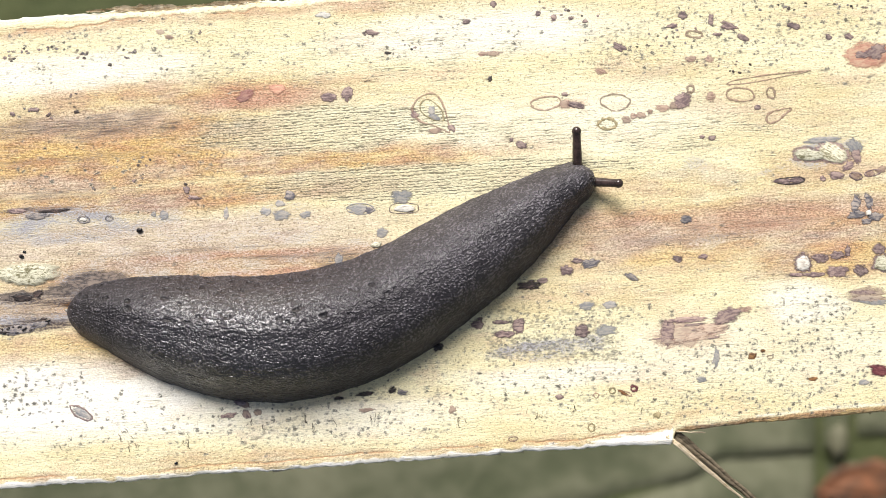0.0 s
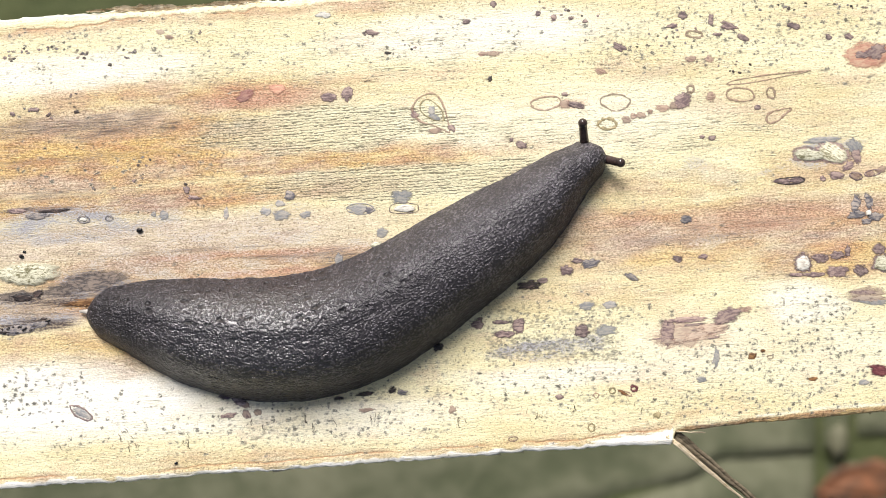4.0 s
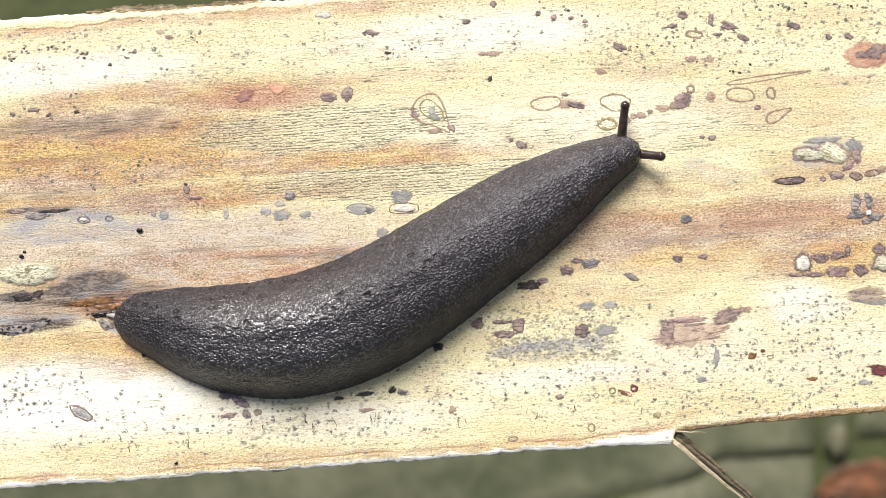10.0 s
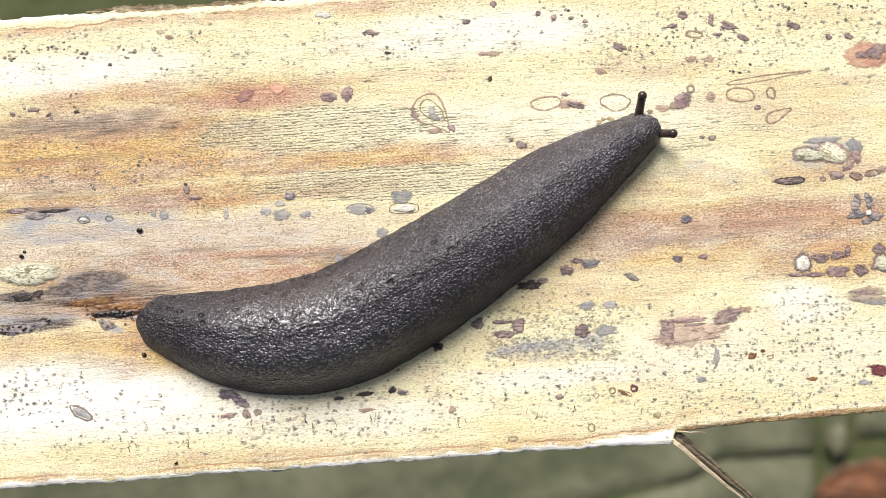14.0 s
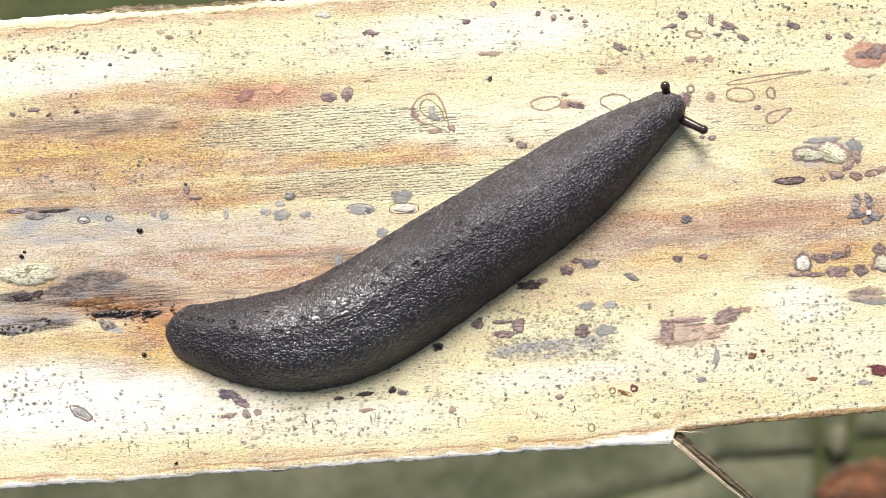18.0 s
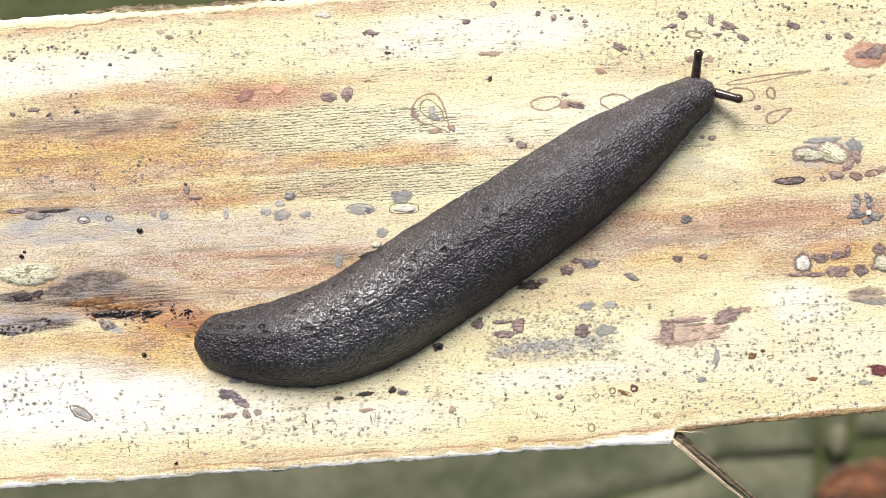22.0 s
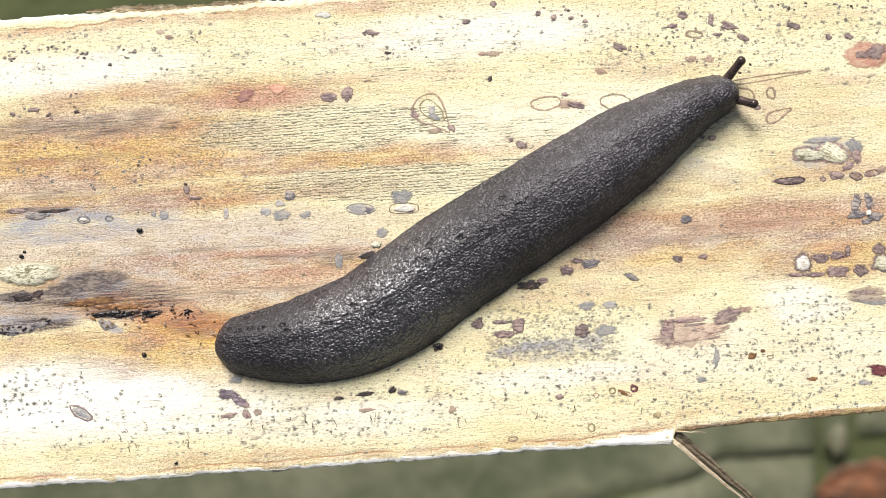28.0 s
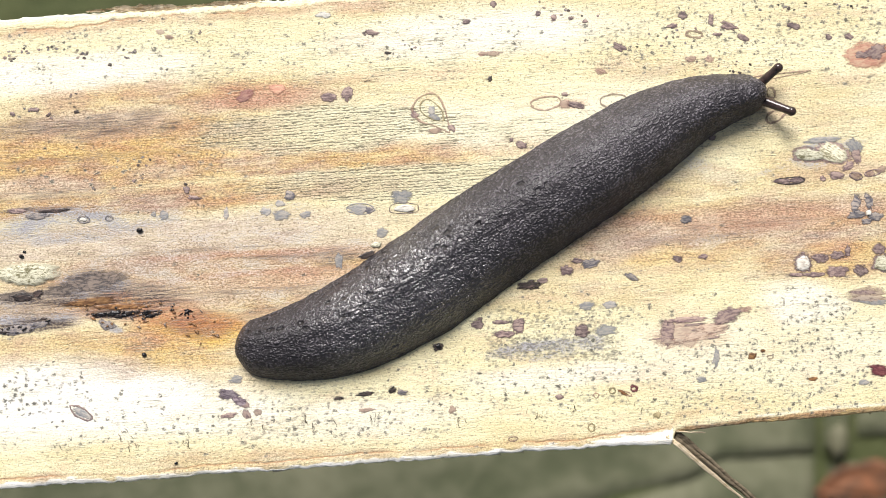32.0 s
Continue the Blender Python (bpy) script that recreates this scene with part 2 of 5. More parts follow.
def slug_material():
    m, nt, bsdf, _ = material("slug_skin")
    b = attr(nt, "body", True)
    sep = nt.nodes.new("ShaderNodeSeparateXYZ")
    nt.links.new(b, sep.inputs[0])
    warp = nt.nodes.new("ShaderNodeVectorMath")
    warp.operation = "ADD"
    nt.links.new(b, warp.inputs[0])
    jig = nt.nodes.new("ShaderNodeTexNoise")
    feed(nt, jig.inputs["Vector"], b)
    jig.inputs["Scale"].default_value = 1100
    sc = nt.nodes.new("ShaderNodeVectorMath")
    sc.operation = "SCALE"
    nt.links.new(jig.outputs["Color"], sc.inputs[0])
    sc.inputs["Scale"].default_value = 0.0004
    nt.links.new(sc.outputs[0], warp.inputs[1])
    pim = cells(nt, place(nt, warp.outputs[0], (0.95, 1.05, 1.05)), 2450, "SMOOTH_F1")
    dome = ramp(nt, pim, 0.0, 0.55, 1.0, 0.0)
    wrinkle = grain(nt, place(nt, b, (0.95, 1.1, 1.1)), 2900, 1.5, 0.55, 0.7)
    clump = grain(nt, place(nt, b, (0.7, 1.3, 1.3)), 900, 2.0, 0.6, 0.6)
    fold = grain(nt, place(nt, b, (300, 460, 460)), 1.0, 3.0, 0.65, 0.8)
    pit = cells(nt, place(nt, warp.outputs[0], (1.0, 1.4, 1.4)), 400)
    mott = grain(nt, b, 260, 5.0, 0.7)
    col = mix(nt, ramp(nt, mott, 0.36, 0.64), (0.045, 0.040, 0.045), (0.090, 0.081, 0.090))
    # relief shading put into the colour: ridges paler, gaps between granules near-black
    col = mix(nt, ramp(nt, wrinkle, 0.45, 0.7, 0.0, 0.5), col, (0.13, 0.116, 0.126))
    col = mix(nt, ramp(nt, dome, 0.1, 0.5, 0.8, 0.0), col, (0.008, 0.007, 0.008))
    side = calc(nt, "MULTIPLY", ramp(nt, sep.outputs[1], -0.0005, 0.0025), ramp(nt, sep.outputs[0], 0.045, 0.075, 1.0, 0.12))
    # dents of the upper hind side painted near-black, as if shaded
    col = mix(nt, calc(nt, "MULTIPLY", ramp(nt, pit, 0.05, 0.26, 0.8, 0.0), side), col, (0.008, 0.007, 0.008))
    col = mix(nt, 1.0, col, mix(nt, ramp(nt, sep.outputs[0], 0.035, 0.085), (0.92, 0.91, 0.92), (1.5, 1.5, 1.5)), "MULTIPLY")      # colour rises from the hind body towards the head
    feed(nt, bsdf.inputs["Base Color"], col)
    moist = calc(nt, "MULTIPLY", ramp(nt, sep.outputs[0], 0.008, 0.022), ramp(nt, sep.outputs[0], 0.034, 0.058, 1.0, 0.0))
    rough = calc(nt, "SUBTRACT", ramp(nt, mott, 0.3, 0.7, 0.50, 0.41), calc(nt, "MULTIPLY", moist, 0.16))
    feed(nt, bsdf.inputs["Roughness"], rough)
    bsdf.inputs["Specular IOR Level"].default_value = 0.36
    crest = ramp(nt, sep.outputs[2], 0.0025, 0.0078)
    feed(nt, bsdf.inputs["Coat Weight"], calc(nt, "MULTIPLY", calc(nt, "MULTIPLY", calc(nt, "MAXIMUM", moist, 0.12), crest), 1.0))
    bsdf.inputs["Coat Roughness"].default_value = 0.21
    bsdf.inputs["Coat IOR"].default_value = 1.6
    nrm = bump(nt, fold, 0.4, 0.0009)
    dent = calc(nt, "MULTIPLY", ramp(nt, pit, 0.06, 0.34), calc(nt, "ADD", calc(nt, "MULTIPLY", side, 0.8), 0.1))
    nrm = bump(nt, calc(nt, "ADD", dent, calc(nt, "MULTIPLY", clump, calc(nt, "ADD", 0.3, calc(nt, "MULTIPLY", moist, 0.45)))), 0.8, 0.0006, nrm)
    nrm = bump(nt, calc(nt, "ADD", calc(nt, "MULTIPLY", wrinkle, 0.55), calc(nt, "MULTIPLY", dome, 0.75)), 1.0, 0.00023, nrm)
    feed(nt, bsdf.inputs["Coat Normal"], nrm)
    feed(nt, bsdf.inputs["Normal"], nrm)
    return m


def plain(name, a, b, scale, rough=0.6, bumps=0.3, dist=0.0002, stretch=(1, 1, 1)):
    m, nt, bsdf, obj = material(name)
    n1 = grain(nt, place(nt, obj, stretch), scale, 5.0, 0.6)
    n2 = grain(nt, place(nt, obj, stretch), scale * 6, 3.0, 0.6)
    v = calc(nt, "ADD", calc(nt, "MULTIPLY", n1, 0.65), calc(nt, "MULTIPLY", n2, 0.35))
    feed(nt, bsdf.inputs["Base Color"], mix(nt, ramp(nt, v, 0.35, 0.65), a, b))
    bsdf.inputs["Roughness"].default_value = rough
    feed(nt, bsdf.inputs["Normal"], bump(nt, v, bumps, dist))
    return m


STALK = stalk_material()
SKIN = slug_material()
HORN = plain("stalk_skin", (0.020, 0.014, 0.012), (0.060, 0.038, 0.034), 900, 0.2, 0.25, 0.00005)
PURPLE = spot_material("purple_scab", (0.12, 0.082, 0.088), (0.36, 0.275, 0.24), 0.58)
BLACK = spot_material("black_scab", (0.022, 0.018, 0.018), (0.14, 0.10, 0.085), 0.45, 0.4)
BLUE = spot_material("blue_grey_scab", (0.10, 0.10, 0.12), (0.36, 0.32, 0.28), 0.6)
GREY = spot_material("grey_film", (0.25, 0.27, 0.30), (0.46, 0.44, 0.40), 0.6, cover=0.72)
CORAL = spot_material("coral_red_stain", (0.60, 0.30, 0.21), (0.68, 0.47, 0.32), 0.6, cover=0.8)
BROWN = spot_material("brown_crumb_stain", (0.13, 0.06, 0.025), (0.36, 0.2, 0.08), 0.5, 0.4)
ASH = spot_material("ash_grey_film", (0.075, 0.066, 0.064), (0.28, 0.23, 0.19), 0.62, 0.5, cover=0.7)
TAN = spot_material("tan_worn_patch", (0.56, 0.42, 0.34), (0.69, 0.57, 0.43), 0.6, cover=0.62)
MAUVE = spot_material("mauve_scab", (0.16, 0.105, 0.12), (0.42, 0.32, 0.27), 0.7, cover=0.85)
RED = spot_material("red_brown_scab", (0.22, 0.125, 0.108), (0.48, 0.36, 0.28), 0.7, cover=0.66)
MAROON = spot_material("maroon_scab", (0.10, 0.022, 0.03), (0.26, 0.10, 0.09), 0.4, cover=0.95)
FILM = spot_material("glossy_lavender_film", (0.13, 0.10, 0.125), (0.34, 0.29, 0.31), 0.5, 0.16, cover=0.9)
STREAK = spot_material("brown_streaked_stain", (0.30, 0.19, 0.15), (0.66, 0.54, 0.42), 0.75, cover=0.6)
ROSE = spot_material("rose_stain", (0.34, 0.13, 0.14), (0.60, 0.36, 0.28), 0.6, cover=0.6)
RING = spot_material("ring_scar_brown", (0.22, 0.13, 0.10), (0.48, 0.36, 0.27), 0.55, cover=0.62)
OLIVE = spot_material("olive_ring_scar", (0.23, 0.20, 0.10), (0.48, 0.40, 0.23), 0.5, cover=0.8)
LICHEN = spot_material("pale_lichen", (0.73, 0.72, 0.55), (0.17, 0.16, 0.085), 0.57, 0.8, 2600, 1.0)
CHALK = spot_material("chalk_crust", (0.80, 0.78, 0.70), (0.36, 0.31, 0.24), 0.42, 0.75, 1900, 1.0)
WETBLACK = spot_material("wet_black_crust", (0.012, 0.011, 0.012), (0.06, 0.045, 0.04), 0.3, 0.2, solid=True)
HAIR = plain("bristle_brown", (0.03, 0.022, 0.015), (0.07, 0.05, 0.03), 800)
FIBRE = plain("pale_fibre", (0.42, 0.33, 0.20), (0.66, 0.56, 0.40), 300, 0.7, 0.5, 0.0003, (1, 5, 5))
BARK = plain("ragged_bark", (0.42, 0.31, 0.17), (0.84, 0.76, 0.60), 300, 0.8, 0.3, 0.00001, (1, 3, 3))
SOIL = plain("dark_soil", (0.046, 0.058, 0.016), (0.072, 0.082, 0.028), 45, 0.9, 0.8, 0.004)
STONE = plain("mossy_stone", (0.060, 0.068, 0.032), (0.138, 0.138, 0.084), 30, 0.85, 0.7, 0.003)
DEADLEAF = plain("dead_leaf", (0.05, 0.032, 0.018), (0.25, 0.10, 0.045), 90, 0.6, 0.4, 0.001)
SPLINTER = plain("brown_fibre", (0.08, 0.06, 0.035), (0.25, 0.20, 0.13), 260, 0.7, 0.6, 0.0003, (1, 6, 6))
PEBBLE = plain("pale_pebble", (0.09, 0.088, 0.05), (0.16, 0.15, 0.09), 60, 0.7)

# ---- the ground ----
GROUND_Z = -0.24
FAR = (EYE_Z - GROUND_Z) / EYE_Z  # how much wider things lie on the ground than on the stalk


def G(x, y, z=0.0):
    p = P(x, y) * FAR
    return Vector((p.x, p.y, GROUND_Z + z))


def ground():
    bm = bmesh.new()
    steps = [-400, -60, -10, -2, -1, -0.6] + [i * 0.05 for i in range(-9, 10)] + [0.6, 1, 2, 10, 60, 400]
    grid = [[bm.verts.new((x, y, GROUND_Z + (0.006 * noise.noise((x * 9, y * 9, 3)) if max(abs(x), abs(y)) < 0.5 else 0))) for y in steps] for x in steps]
    for i in range(len(steps) - 1):
        for j in range(len(steps) - 1):
            bm.faces.new((grid[i][j], grid[i + 1][j], grid[i + 1][j + 1], grid[i][j + 1]))
    return tagged(part("ground", bm, SOIL), "dark damp bare soil under the stalk", "ground", kind="structure")


ground()


def joint(x):
    """How the crooked joint between the two long flagstones runs."""
    return float(np.interp(x, (-700, 1095, 1235, 1268, 1438), (1300, 882, 846, 813, 802)))


def flagstone(x0, x1, top, bottom, seed):
    """A worn paving stone with rounded rim, its top a little over the soil; its long edges follow two lines."""
    bm = bmesh.new()
    n, k = max(12, int((x1 - x0) / 16)), 18
    rows = []
    for i in range(n + 1):
        row = []
        for j in range(k + 1):
            u, v = i / n, j / k
            px = x0 + (x1 - x0) * u
            p = G(px, bottom(px) + (top(px) - bottom(px)) * v)
            rim = min(u * (x1 - x0) / 100, (1 - u) * (x1 - x0) / 100, v, 1 - v)
            z = GROUND_Z + 0.0045 + 0.003 * noise.noise((p.x * 20, p.y * 20, seed + 5)) - (0.0025 if rim == 0 else 0.0008 if rim < 0.09 else 0)
            row.append(bm.verts.new((p.x + 0.002 * noise.noise((p.x * 14, p.y * 14, seed)), p.y + 0.002 * noise.noise((p.y * 14, p.x * 14, seed)), z)))
        rows.append(row)
    for i in range(n):
        for j in range(k):
            bm.faces.new((rows[i][j], rows[i + 1][j], rows[i + 1][j + 1], rows[i][j + 1]))
    return part("flagstone", bm, STONE, PAVING)


PAVING = tagged(new("pavement"), "mossy grey-green flagstones set in dark soil", "pavement", kind="structure")
PAVING.location = (0, 0, 0)
flagstone(-700, 1438, lambda x: 640, lambda x: joint(x) - 2, 1)
flagstone(-700, 1436, lambda x: joint(x) + 3, lambda x: joint(x) + 420, 2)
flagstone(1454, 1496, lambda x: 560, lambda x: 790, 3)
flagstone(1512, 1950, lambda x: 560, lambda x: 768, 4)
flagstone(1460, 1950, lambda x: 812, lambda x: 1240, 5)


def dead_leaf(x, y, length, width, turn, z):
    bm = bmesh.new()
    n, k = 16, 6
    rows = []
    for i in range(n + 1):
        u = i / n
        w = width * max(0.0, math.sin(math.pi * u ** 0.8)) ** 0.7 * (1 + 0.22 * noise.noise((u * 7, 3, 1)))
        rows.append([bm.verts.new(((u - 0.5) * length, w * j / k, 0.05 * width * abs(j / k) ** 1.5 + 0.0022 * noise.noise((u * 5, j * 0.4, 2)))) for j in range(-k, k + 1)])
    for i in range(n):
        for j in range(2 * k):
            bm.faces.new((rows[i][j], rows[i + 1][j], rows[i + 1][j + 1], rows[i][j + 1]))
    bmesh.ops.remove_doubles(bm, verts=bm.verts, dist=1e-5)
    bmesh.ops.solidify(bm, geom=bm.faces[:], thickness=0.0006)
    leaf = tagged(new("dead_leaf"), "curled reddish-brown dead leaf lying on the paving", "leaf")
    leaf.matrix_world = Matrix.Translation(G(x, y, z)) @ pose(0, 0, 0, 4, 3, turn)
    part("blade", bm, DEADLEAF, leaf)
    rib = bmesh.new()
    tube(rib, [Vector((-length * 0.46, 0, 0.001)), Vector((-length * 0.2, 0, 0.0015)), Vector((length * 0.45, 0, 0.002))], 0.0007, 0.0003)
    part("midrib", rib, DEADLEAF, leaf)


def tube(bm, points, r0, r1, seg=8, flat=1.0, caps=True):
    """A tapered round strand through points."""
    rings = []
    for i, p in enumerate(points):
        d = (points[min(i + 1, len(points) - 1)] - points[max(i - 1, 0)]).normalized()
        side = d.cross(Vector((0, 0, 1)))
        side = side.normalized() if side.length > 1e-6 else Vector((1, 0, 0))
        up = side.cross(d)
        r = r0 + (r1 - r0) * i / (len(points) - 1)
        rings.append([bm.verts.new(p + side * math.cos(a) * r + up * math.sin(a) * r * flat) for a in (2 * math.pi * k / seg for k in range(seg))])
    for a, b in zip(rings, rings[1:]):
        for k in range(seg):
            bm.faces.new((a[k], a[(k + 1) % seg], b[(k + 1) % seg], b[k]))
    if caps:
        bm.faces.new(rings[0][::-1])
        bm.faces.new(rings[-1])


def pebble(x, y, r, z):
    bm = bmesh.new()
    bmesh.ops.create_icosphere(bm, subdivisions=3, radius=r)
    for v in bm.verts:
        v.co *= 1 + 0.25 * noise.noise(v.co * 1.2 / r)
        v.co.z *= 0.6
        v.co.x *= 0.7
        v.co.y *= 1.2
    ob = part("pebble", bm, PEBBLE)
    ob.location = G(x, y, z)
    tagged(ob, "small pale rounded pebble on the paving", "pebble")


dead_leaf(1560, 880, 0.058, 0.0155, -8, 0.006)
pebble(1472, 776, 0.0056, 0.008)

# ---- the dry stalk ----
xs = np.concatenate([np.linspace(-7600, -200, 75), np.linspace(-180, -25, 20), np.arange(-20, 1590, 2.5), np.linspace(1600, 1760, 20), np.linspace(1780, 9100, 75)])
NY = 566
w = np.linspace(0, 1, NY)
xe = np.clip(xs, -200, 1800)


def rim_far(x):
    jag = 3.5 * (fbm(x / 45, x * 0, 5) - 0.5) * 2 + 1.6 * (vnoise(x / 7, x * 0, 6) - 0.5) * 2
    return 32 - 0.073 * x + 4e-6 * x * x + jag


def rim_near(x):
    jag = 3.5 * (fbm(x / 60, x * 0, 15) - 0.5) * 2 + 1.2 * (vnoise(x / 8, x * 0, 16) - 0.5) * 2
    step = np.clip((x - 1188) / 10, 0, 1)
    torn = np.interp(x, (-200, 0, 245, 600, 900, 1000, 1180), (883, 867, 849, 825, 801, 794, 787))
    split = np.interp(x, (1190, 1260, 1350, 1450, 1568, 1800), (767, 759, 748, 740, 729, 706))
    return torn * (1 - step) + split * step + jag * (1 - 0.5 * step)


yt, yb = rim_far(xe), rim_near(xe)
X = np.repeat(xs[:, None], NY, 1)
Y = yt[:, None] + w[None, :] * (yb - yt)[:, None]
F = {k: np.zeros_like(X) for k in ("ochre", "pale", "grey", "dark", "rust", "speck", "crack", "wet", "ripple", "mould", "mauve", "amber")}
WX, WY = 26 * (fbm(X / 90, Y / 30, 21) - 0.5) * 2, 9 * (fbm(X / 70, Y / 22, 22) - 0.5) * 2


def blot(kind, x, y, rx, ry, amount=1.0, edge=0.5, turn=-4.0, rag=1.0):
    """A stain with a ragged rim; edge 0 is sharp and 1 fades from the middle."""
    c, s = math.cos(radians(turn)), math.sin(radians(turn))
    dx, dy = X - x + WX * rag * min(1, rx / 60), Y - y + WY * rag * min(1, ry / 25)
    r = np.hypot((dx * c + dy * s) / rx, (-dx * s + dy * c) / ry)
    f = np.clip((1 + edge * 0.4 - r) / max(edge, 0.05), 0, 1)
    F[kind] = np.maximum(F[kind], amount * f * f * (3 - 2 * f)) if amount > 0 else F[kind] * (1 + amount * f)


# ochre and brown bands
blot("ochre", 150, 255, 330, 62, 1.0, 0.8)
blot("ochre", 120, 300, 440, 50, 1.0, 0.8)
blot("ochre", 560, 285, 420, 26, 0.85, 0.9)
blot("ochre", 250, 355, 480, 26, 0.9, 0.9)
blot("ochre", 380, 480, 420, 44, 0.9, 0.8)
blot("ochre", 480, 455, 200, 22, 0.6, 0.9)
blot("ochre", 80, 540, 180, 40, 0.6, 0.8)
blot("ochre", 320, 600, 190, 38, 0.85, 0.9)
blot("ochre", 200, 660, 130, 24, 0.5, 1.0)
blot("ochre", 320, 180, 330, 44, 0.7, 1.0)
blot("ochre", 1300, 400, 420, 50, 0.95, 0.9)
blot("ochre", 1180, 440, 260, 44, 0.62, 0.9)
blot("ochre", 1480, 340, 190, 90, 0.5, 1.0)
blot("ochre", 1480, 455, 170, 45, 0.75, 0.9)
blot("ochre", 1150, 330, 230, 30, 0.45, 1.0)
blot("ochre", 1060, 520, 200, 26, 0.32, 1.0)
blot("ochre", 980, 420, 260, 60, 0.5, 1.0)
blot("ochre", 1170, 120, 130, 22, 0.30, 1.0)
blot("ochre", 720, 5, 160, 20, 0.4, 1.0)
blot("ochre", 340, 815, 150, 18, 0.42, 1.0)
blot("ochre", 530, 810, 90, 16, 0.4, 1.0)
blot("ochre", 1430, 190, 200, 60, 0.28, 1.0)
blot("ochre", 460, 538, 230, 32, 0.65, 0.9)
blot("ochre", 375, 590, 75, 26, 1.0, 0.8)
blot("ochre", 280, 642, 150, 30, 0.75, 1.0)
blot("ochre", 230, 610, 130, 20, 0.7, 0.9)
# whiter areas of the wood, strongest at the lower left
blot("pale", 50, 715, 230, 72, 0.9, 0.9)
blot("ochre", 180, 612, 330, 32, 0.6, 0.9)
blot("ochre", 340, 655, 200, 40, 0.45, 1.0)
blot("pale", 330, 735, 240, 40, 0.6, 0.9)
blot("pale", 130, 715, 300, 60, 0.85, 0.9)
blot("pale", 110, 130, 260, 34, 0.6, 0.9)
blot("pale", 850, 60, 260, 42, 0.6, 1.0)
blot("pale", 1230, 620, 160, 60, 0.3, 1.0)
blot("pale", 1425, 540, 80, 44, 0.5, 0.8)
blot("pale", 1280, 625, 70, 40, 0.25, 0.8)
blot("pale", 1010, 665, 190, 26, 0.5, 1.0)
blot("pale", 620, 740, 220, 40, 0.45, 1.0)
blot("pale", 1010, 215, 330, 60, 0.3, 1.0)
blot("pale", 1480, 620, 150, 70, 0.22, 1.0)
# grey weathered film
blot("grey", 120, 402, 220, 34, 0.68, 0.9)
blot("grey", 420, 425, 240, 30, 0.36, 1.0)
blot("grey", 330, 470, 320, 44, 0.34, 1.0)
blot("grey", 520, 520, 160, 26, 0.3, 1.0)
blot("grey", 80, 390, 150, 26, 0.8, 0.8)
blot("grey", 500, 378, 60, 22, 0.4, 0.9)
blot("grey", 165, 505, 80, 24, 1.0, 0.7)
blot("grey", 40, 568, 95, 15, 0.9, 0.9)
blot("grey", 985, 616, 112, 22, 0.72, 0.4)
blot("grey", 700, 195, 160, 34, 0.22, 1.0)
blot("grey", 650, 440, 60, 22, 0.35, 0.9)
blot("grey", 1225, 290, 40, 20, 0.4, 0.9)
blot("grey", 1370, 305, 32, 12, 0.5, 0.9)
blot("grey", 1455, 268, 66, 34, 0.65, 0.5)
blot("grey", 1270, 420, 110, 26, 0.28, 1.0)
# dark stains
blot("dark", 170, 225, 110, 26, 0.5, 0.7)
blot("dark", 40, 228, 60, 20, 0.45, 0.8)
blot("dark", 255, 203, 45, 13, 0.45, 0.8)
blot("dark", 300, 222, 26, 12, 0.5, 0.8)
blot("dark", 170, 508, 72, 20, 0.6, 0.8)
blot("dark", 140, 535, 105, 11, 0.75, 0.9, -1)
blot("dark", 165, 500, 72, 24, 0.62, 0.8, -6)
blot("dark", 130, 535, 230, 40, 0.36, 0.9, -1)
blot("dark", 200, 524, 160, 36, 0.62, 1.0, 2)
blot("grey", 60, 545, 120, 30, 0.45, 1.0, -3)
blot("mauve", 190, 528, 160, 36, 1.0, 0.9)
blot("dark", 40, 580, 100, 16, 0.6, 0.9, -5)
blot("rust", 300, 562, 100, 24, 0.75, 0.9, 6)
blot("dark", 345, 582, 70, 26, 0.4, 1.0, 8)
blot("rust", 440, 450, 200, 7, 0.4, 1.0)
blot("rust", 500, 480, 160, 6, 0.4, 1.0)
blot("amber", 340, 586, 90, 30, 0.95, 0.9, 8)
blot("rust", 372, 585, 40, 20, 0.6, 0.9)
blot("mauve", 60, 560, 110, 26, 0.8, 0.8, -3)
blot("grey", 200, 580, 26, 9, 0.7, 0.7, 20)
blot("amber", 190, 540, 90, 12, 0.8, 0.9, -2)
blot("dark", 200, 540, 80, 7, 0.5, 0.9, -2)
blot("dark", 40, 582, 70, 10, 0.6, 0.9, -6)
blot("dark", 45, 528, 46, 14, 0.7, 0.8)
blot("dark", 55, 578, 95, 12, 0.75, 0.8, -5)
blot("dark", 205, 557, 60, 9, 0.85, 0.9, 0)
blot("dark", 262, 556, 22, 9, 0.7, 0.8, 0)
blot("dark", 1535, 525, 34, 16, 0.42, 0.5)
blot("dark", 1225, 585, 75, 24, 0.12, 0.6)
blot("dark", 1290, 556, 30, 12, 0.4, 0.6)
blot("dark", 1060, 425, 80, 10, 0.25, 0.9)
blot("dark", 590, 455, 40, 26, 0.5, 0.9)
blot("dark", 150, 340, 60, 16, 0.25, 1.0)
blot("dark", 300, 310, 40, 16, 0.18, 1.0)
blot("dark", 1420, 487, 34, 5, 0.6, 0.6, 0)
blot("dark", 350, 690, 120, 14, 0.14, 1.0)
blot("dark", 420, 515, 210, 9, 0.35, 0.9)
blot("dark", 520, 452, 130, 6, 0.45, 0.9)
blot("dark", 330, 445, 190, 4, 0.4, 0.9)
blot("dark", 70, 345, 110, 14, 0.4, 1.0)
blot("dark", 150, 280, 240, 7, 0.35, 0.9)
blot("dark", 1330, 395, 170, 10, 0.3, 0.9)
